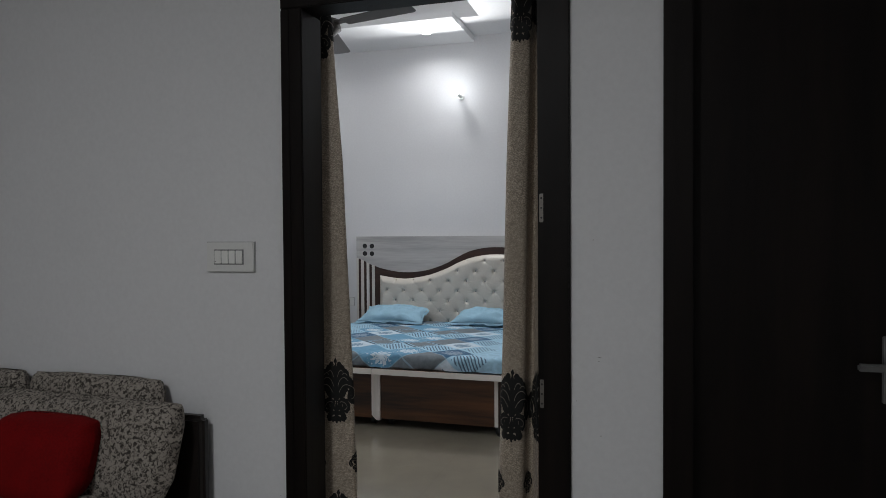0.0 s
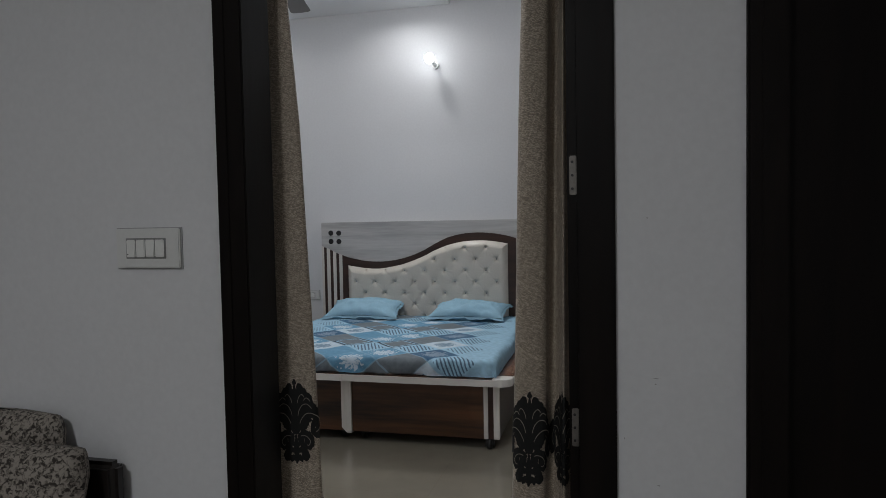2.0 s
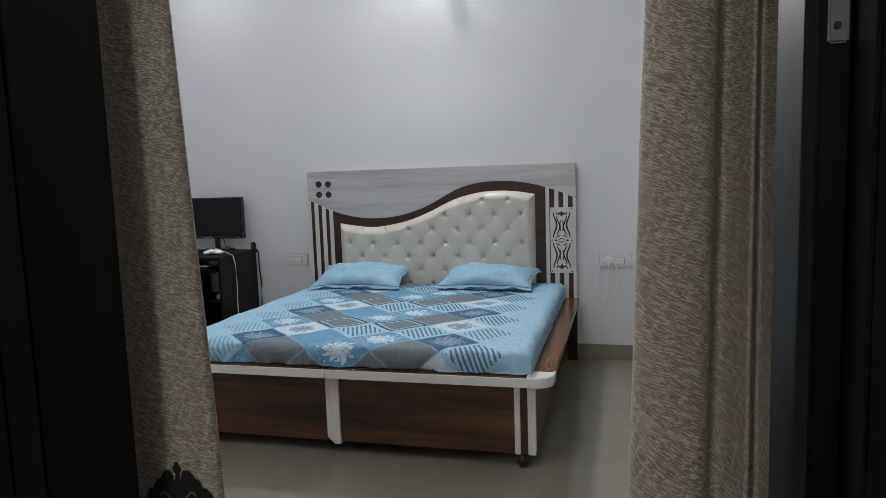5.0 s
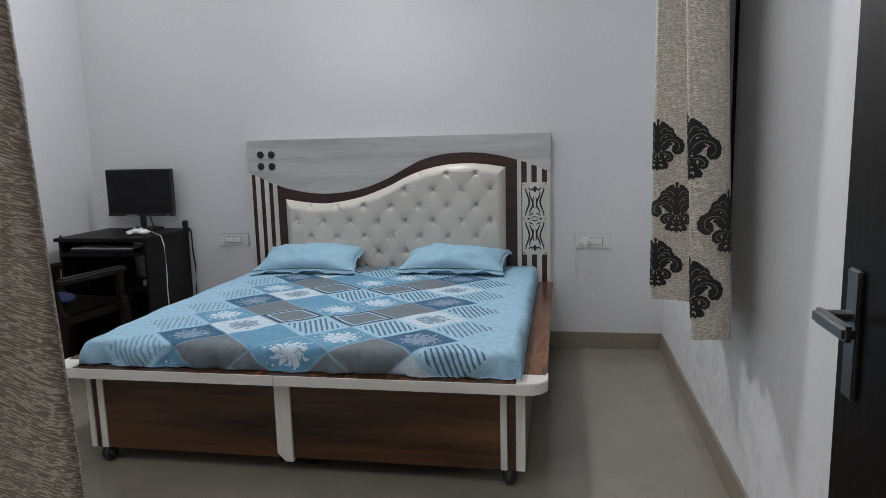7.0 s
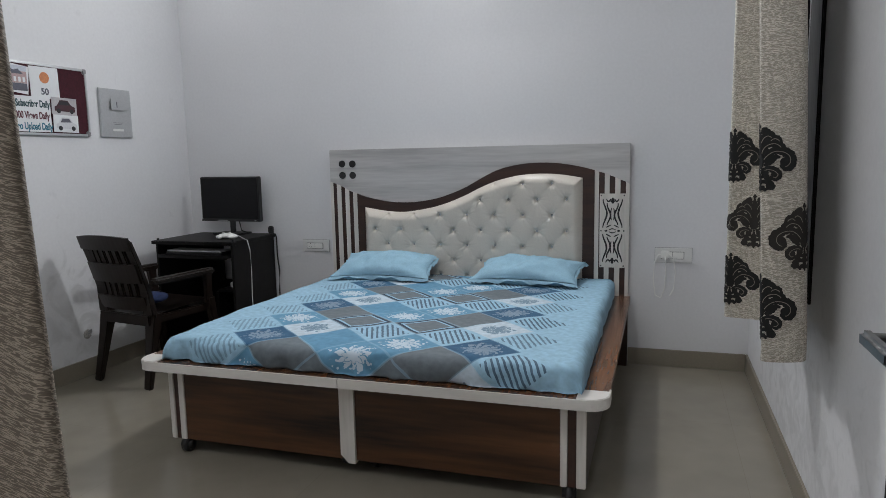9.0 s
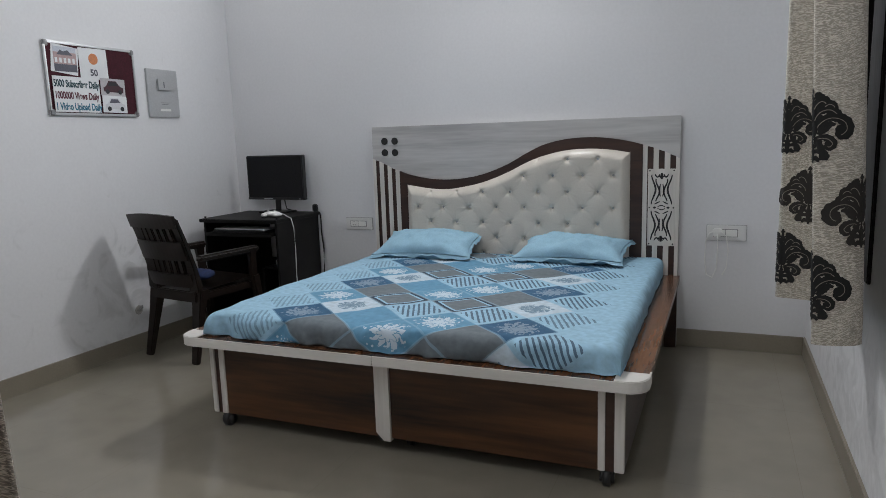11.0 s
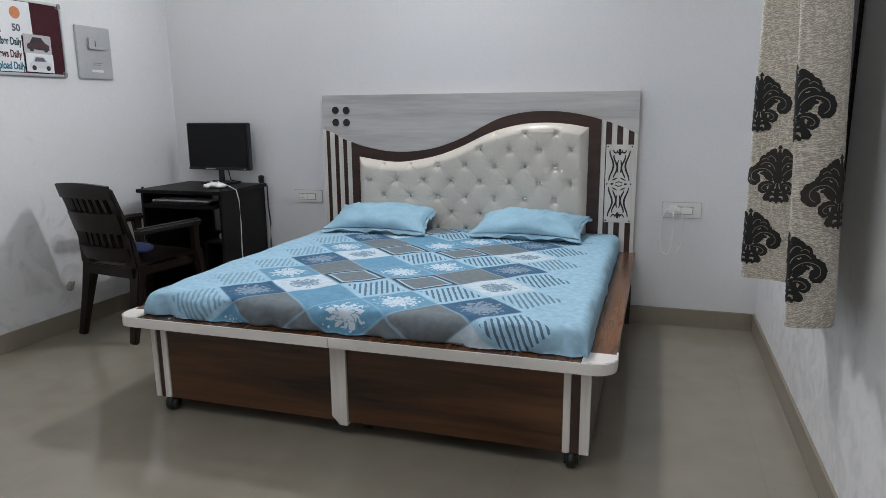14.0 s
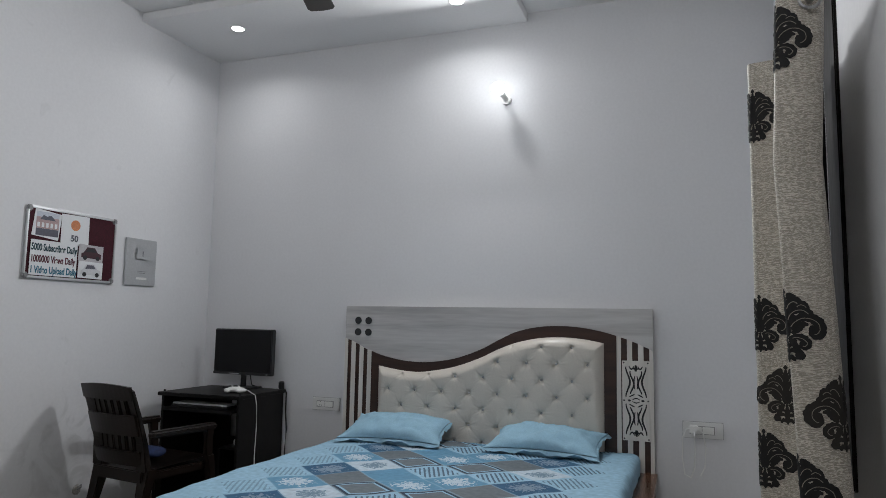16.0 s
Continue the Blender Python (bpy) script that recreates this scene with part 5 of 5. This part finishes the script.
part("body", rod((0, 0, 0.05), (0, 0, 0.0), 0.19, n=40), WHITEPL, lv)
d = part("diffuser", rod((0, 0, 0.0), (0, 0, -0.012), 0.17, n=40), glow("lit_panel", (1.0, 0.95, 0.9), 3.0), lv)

# ceiling fan
FAN = (0.575, -1.755)
fan = thing("ceiling_fan", (FAN[0], FAN[1], 0), "dark brown three-blade ceiling fan at rest", "ceiling fan")
FANBR = mat("fan_enamel", (0.018, 0.014, 0.012), 0.3, var=0.08)
part("canopy", rod((0, 0, 3.335), (0, 0, 3.26), 0.04, 0.065, n=24), FANBR, fan)
part("down_rod", rod((0, 0, 3.27), (0, 0, 2.84), 0.012), FANBR, fan)
part("rod_cover", rod((0, 0, 2.90), (0, 0, 2.80), 0.02, 0.05, n=24), FANBR, fan)
mt = part("motor", rod((0, 0, 2.80), (0, 0, 2.74), 0.10, 0.11, n=36), FANBR, fan)
part("motor_cap", rod((0, 0, 2.74), (0, 0, 2.695), 0.105, 0.06, n=36), FANBR, fan)
for ang in (-14, 106, 226):
    m = Matrix.Rotation(radians(ang), 4, "Z") @ Matrix.Rotation(radians(-6), 4, "X")
    bm = bmesh.new()
    box_in(bm, (0.10, -0.03, -0.003), (0.19, 0.03, 0.003), 0.002)
    bm.transform(Matrix.Translation((0, 0, 2.775)) @ m)
    br = part("blade_iron", bm, FANBR, fan)
    pts = [(0.17, -0.05), (0.69, -0.068), (0.712, -0.055), (0.72, 0.0), (0.712, 0.055), (0.69, 0.068), (0.17, 0.05)]
    bm = prism(pts, "z", -0.009, -0.0035)
    bm.transform(Matrix.Translation((0, 0, 2.775)) @ m)
    part("blade", bm, FANBR, br)


# ---- left wall: pin board and plaque ----
def letters(name, text, size, material, parent, m, stretch=1.0):
    cu = bpy.data.curves.new(name, "FONT")
    cu.body, cu.size, cu.extrude, cu.align_x, cu.align_y = text, size, 0.0004, "LEFT", "BOTTOM_BASELINE"
    cu.offset = 0.0015
    tmp = bpy.data.objects.new(name, cu)
    scene.collection.objects.link(tmp)
    me = bpy.data.meshes.new_from_object(tmp.evaluated_get(bpy.context.evaluated_depsgraph_get()))
    bpy.data.objects.remove(tmp)
    me.transform(m @ Matrix.Diagonal((stretch, 1, 1, 1)))
    me.materials.clear()
    me.materials.append(material)
    ob = new(name, me)
    ob.parent = parent
    return ob


# local frame of the board: x runs along the wall, y out of it, z up
YAWL = 90 - math.degrees(math.atan(0.021))
INKD = mat("dark_teal_ink", (0.01, 0.05, 0.065), 0.6, var=0.02)
INKR = mat("maroon_ink", (0.10, 0.02, 0.035), 0.6, var=0.02)
INKB = mat("blue_ink", (0.02, 0.14, 0.22), 0.6, var=0.02)
FELT = mat("maroon_felt", (0.045, 0.003, 0.010), 0.9, var=0.15, scale=60)
yb0, yb1, zb0, zb1 = -1.38, -0.80, 1.405, 1.79
bd = thing("pin_board", (xl(yb0), yb0, zb0), "maroon felt pin board in an aluminium frame with pinned prints", "pin board", turn=YAWL)
BW, BH = yb1 - yb0, zb1 - zb0
part("felt", box((0.01, -0.012, 0.01), (BW - 0.01, -0.001, BH - 0.01)), FELT, bd)
for a, b in (((0.022, 0), (BW - 0.022, 0.014)), ((0.022, BH - 0.014), (BW - 0.022, BH)), ((0, 0.022), (0.014, BH - 0.022)), ((BW - 0.014, 0.022), (BW, BH - 0.022))):
    part("frame_bar", box((a[0], -0.018, a[1]), (b[0], 0, b[1]), 0.003), ALU, bd)
KEYGREY = mat("grey_corner_plastic", (0.22, 0.22, 0.23), 0.5, var=0.03)
for x in (0, BW - 0.03):
    for z in (0, BH - 0.03):
        part("frame_corner", box((x - 0.001, -0.0205, z - 0.001), (x + 0.031, 0, z + 0.031), 0.006), KEYGREY, bd)


def sheet_of(name, x0, x1, z0, z1, y, label, tilt=0.0, material=None):
    bm = prism([(x0, z0), (x1, z0), (x1, z1), (x0, z1)], "y", y - 0.0012, y)
    if tilt:
        bmesh.ops.rotate(bm, cent=((x0 + x1) / 2, y, (z0 + z1) / 2), matrix=Matrix.Rotation(radians(tilt), 3, "Y"), verts=bm.verts)
    return part(name, bm, material or PAPER, bd, label)


def blot(parent, pts, y, material):
    """A flat printed shape on a sheet."""
    part("print", prism(pts, "y", y - 0.0006, y), material, parent)


pp = sheet_of("photo_print", 0.04, 0.20, BH - 0.165, BH - 0.02, -0.0125, "pinned print of a large pale house", 6)
SKY, ROSE, SLATE, DARKC = (mat(nm, c, 0.6, var=0.06, scale=60) for nm, c in (("print_sky", (0.5, 0.53, 0.6)), ("print_rose", (0.42, 0.30, 0.30)), ("print_slate", (0.10, 0.10, 0.13)), ("print_dark", (0.02, 0.02, 0.025))))
x, z, y = 0.055, BH - 0.155, -0.0140
blot(pp, [(x, z + 0.10), (x + 0.135, z + 0.10), (x + 0.135, z + 0.128), (x, z + 0.128)], y, SKY)
blot(pp, [(x, z), (x + 0.135, z), (x + 0.135, z + 0.038), (x, z + 0.038)], y, SLATE)
blot(pp, [(x, z + 0.0385), (x + 0.135, z + 0.0385), (x + 0.135, z + 0.0995), (x, z + 0.0995)], y, ROSE)
for i in range(5):
    blot(pp, [(x + 0.006 + i * 0.026, z + 0.045), (x + 0.02 + i * 0.026, z + 0.045), (x + 0.02 + i * 0.026, z + 0.07), (x + 0.006 + i * 0.026, z + 0.07)], y - 0.001, PAPER)
blot(pp, [(x + 0.02, z + 0.086), (x + 0.115, z + 0.086), (x + 0.085, z + 0.112), (x + 0.06, z + 0.104), (x + 0.04, z + 0.112)], y - 0.001, SLATE)
gp = sheet_of("goal_print", 0.205, 0.385, BH - 0.185, BH - 0.018, -0.0150, "pinned white print with an orange coin", -1)
part("coin", rod((0.295, -0.0168, BH - 0.075), (0.295, -0.0162, BH - 0.075), 0.03, n=28), mat("orange_ink", (0.55, 0.20, 0.08), 0.6, var=0.1, scale=80), gp)
letters("lettering", "50", 0.048, SLATE, gp, Matrix.Translation((0.268, -0.0170, BH - 0.165)) @ Matrix.Rotation(radians(90), 4, "X"))
tp = sheet_of("text_print", 0.03, 0.315, 0.018, 0.205, -0.0175, "white print with three lines of bold lettering", 0)
for text, z, ink, st in (("5000 Subscriber Daily", 0.150, INKD, 0.60), ("1000000 Views Daily", 0.088, INKR, 0.61), ("1 Video Upload Daily", 0.030, INKB, 0.63)):
    letters("lettering", text, 0.052, ink, tp, Matrix.Translation((0.034, -0.0195, z)) @ Matrix.Rotation(radians(90), 4, "X"), st)


def car_print(x, z, body, glass, back, label):
    cp = sheet_of("car_print", x, x + 0.165, z, z + 0.095, -0.0200, label, 1, back)
    y = -0.0216
    blot(cp, [(x + 0.018, z + 0.022), (x + 0.15, z + 0.018), (x + 0.152, z + 0.045), (x + 0.128, z + 0.055), (x + 0.105, z + 0.082), (x + 0.055, z + 0.082), (x + 0.034, z + 0.052), (x + 0.018, z + 0.045)], y, body)
    blot(cp, [(x + 0.045, z + 0.054), (x + 0.118, z + 0.056), (x + 0.102, z + 0.076), (x + 0.058, z + 0.076)], y - 0.001, glass)
    for cx in (0.042, 0.128):
        part("wheel_print", rod((x + cx, y - 0.0018, z + 0.022), (x + cx, y - 0.001, z + 0.022), 0.013, n=18), DARKC, cp)


car_print(0.322, 0.115, mat("car_maroon", (0.05, 0.012, 0.02), 0.5, var=0.1), DARKC, mat("print_backdrop", (0.45, 0.43, 0.45), 0.6), "pinned print of a dark off-road car")
car_print(0.325, 0.020, mat("car_white", (0.6, 0.6, 0.63), 0.5, var=0.05), SLATE, PAPER, "pinned print of a white car")

yp0, yp1, zp0, zp1 = -0.718, -0.47, 1.405, 1.697
pq = thing("award_plaque", (xl(yp0), yp0, zp0), "silver metal plaque with a raised emblem", "plaque", turn=YAWL)
SILVER = mat("plaque_silver", (0.50, 0.51, 0.52), 0.42, 0.7, var=0.05, scale=5)
PW, PH = yp1 - yp0, zp1 - zp0
part("board", box((0, -0.014, 0), (PW, 0, PH), 0.003), SILVER, pq)
em = part("emblem", box((PW * 0.30, -0.024, PH * 0.55), (PW * 0.76, -0.0138, PH * 0.80), 0.018, 4), SILVER, pq)
part("emblem_mark", prism([(PW * 0.49, PH * 0.62), (PW * 0.51, PH * 0.62), (PW * 0.51, PH * 0.735), (PW * 0.49, PH * 0.735)], "y", -0.0255, -0.0235), SLATE, em)
for z, a, b in ((0.30, 0.38, 0.68), (0.265, 0.42, 0.64)):
    part("engraved_line", box((PW * a, -0.0146, PH * z), (PW * b, -0.0138, PH * z + 0.003)), KEYGREY, pq)
part("maker_mark", box((PW * 0.36, -0.0148, PH * 0.13), (PW * 0.70, -0.0138, PH * 0.13 + 0.014)), WHITEPL, pq)

# broken conduit stub low on the left wall
st = thing("wall_stub", (xl(-0.94), -0.94, 0.245), "broken wire stub in scuffed plaster", "wire stub", turn=YAWL)
part("patch", rod((0, 0, 0), (0, -0.004, 0), 0.03, 0.022, n=9), mat("raw_plaster", (0.30, 0.29, 0.27), 0.9, var=0.2, scale=60), st)
part("wire", tube([(0, -0.003, 0), (0.012, -0.02, 0.012), (0.004, -0.03, 0.03), (-0.012, -0.02, 0.02)], 0.004), KEYGREY, st)

# ---- living room ----
sofa = thing("sofa", (0, 0, 0), "sofa with speckled grey upholstery and dark leatherette frame", "sofa")
part("back_frame", box((-1.30, -3.915, 0.10), (1.14, -3.858, 0.665), 0.018, 3), SOFADARK, sofa, "dark brown leatherette back frame")
part("base", box((-1.28, -4.66, 0.06), (1.13, -3.92, 0.26), 0.015), SOFADARK, sofa)
for a in (-1.27, -0.07):
    part("seat_cushion", box((a, -4.68, 0.262), (a + 1.19, -4.08, 0.42), 0.04, 3), GRANITE, sofa)


def soft_block(x0, x1, z0, z1, yc, d, lean, taper, name, material, parent, puff=0.02, corner=0.10):
    """A rounded upholstered block, leaning back, narrower below."""
    def shell(sg):
        def fn(s, t):
            a, b = 2 * s - 1, 2 * t - 1
            r = 1 - corner * max(0, abs(a) + abs(b) - 1.45)
            k = max(0.0, 1 - abs(a) ** 10) ** 0.35 * max(0.0, 1 - abs(b) ** 8) ** 0.35
            xm, xh = (x0 + x1) / 2, (x1 - x0) / 2
            xx = xm + a * r * (xh - taper * (1 - t))
            zz = (z0 + z1) / 2 + b * r * (z1 - z0) / 2
            return (xx, yc + lean * (t - 0.5) + sg * (d / 2 * k + puff * k * (1 - a * a) * (1 - b * b)), zz + 0.004 * noise.noise(Vector((xx * 6, zz * 6, sg))))
        return fn
    bm = grid_mesh(36, 28, shell(-1))
    lay = grid_mesh(36, 28, shell(1))
    me = bpy.data.meshes.new("tmp")
    lay.to_mesh(me)
    lay.free()
    bm.from_mesh(me)
    bpy.data.meshes.remove(me)
    bmesh.ops.remove_doubles(bm, verts=bm.verts, dist=0.0008)
    bmesh.ops.recalc_face_normals(bm, faces=bm.faces)
    return part(name, bm, material, parent, smooth=True)


for a, b in ((0.335, 0.967), (-0.34, 0.298), (-1.0, -0.378)):
    soft_block(a, b, 0.56, 0.795, -3.905, 0.085, 0.015, 0.0, "headrest", GRANITE, sofa)
soft_block(-0.07, 1.135, 0.36, 0.735, -4.005, 0.13, 0.06, 0.055, "back_cushion", GRANITE, sofa)
soft_block(-1.29, -0.09, 0.36, 0.735, -4.005, 0.13, 0.06, 0.055, "back_cushion", GRANITE, sofa)
rc = thing("throw_cushion", (0, 0, 0), "plain red velvet throw cushion leaning on the sofa back", "cushion")
soft_block(0.405, 0.85, 0.40, 0.69, -4.13, 0.12, 0.08, 0.02, "cover", RED, rc, 0.03, 0.24)
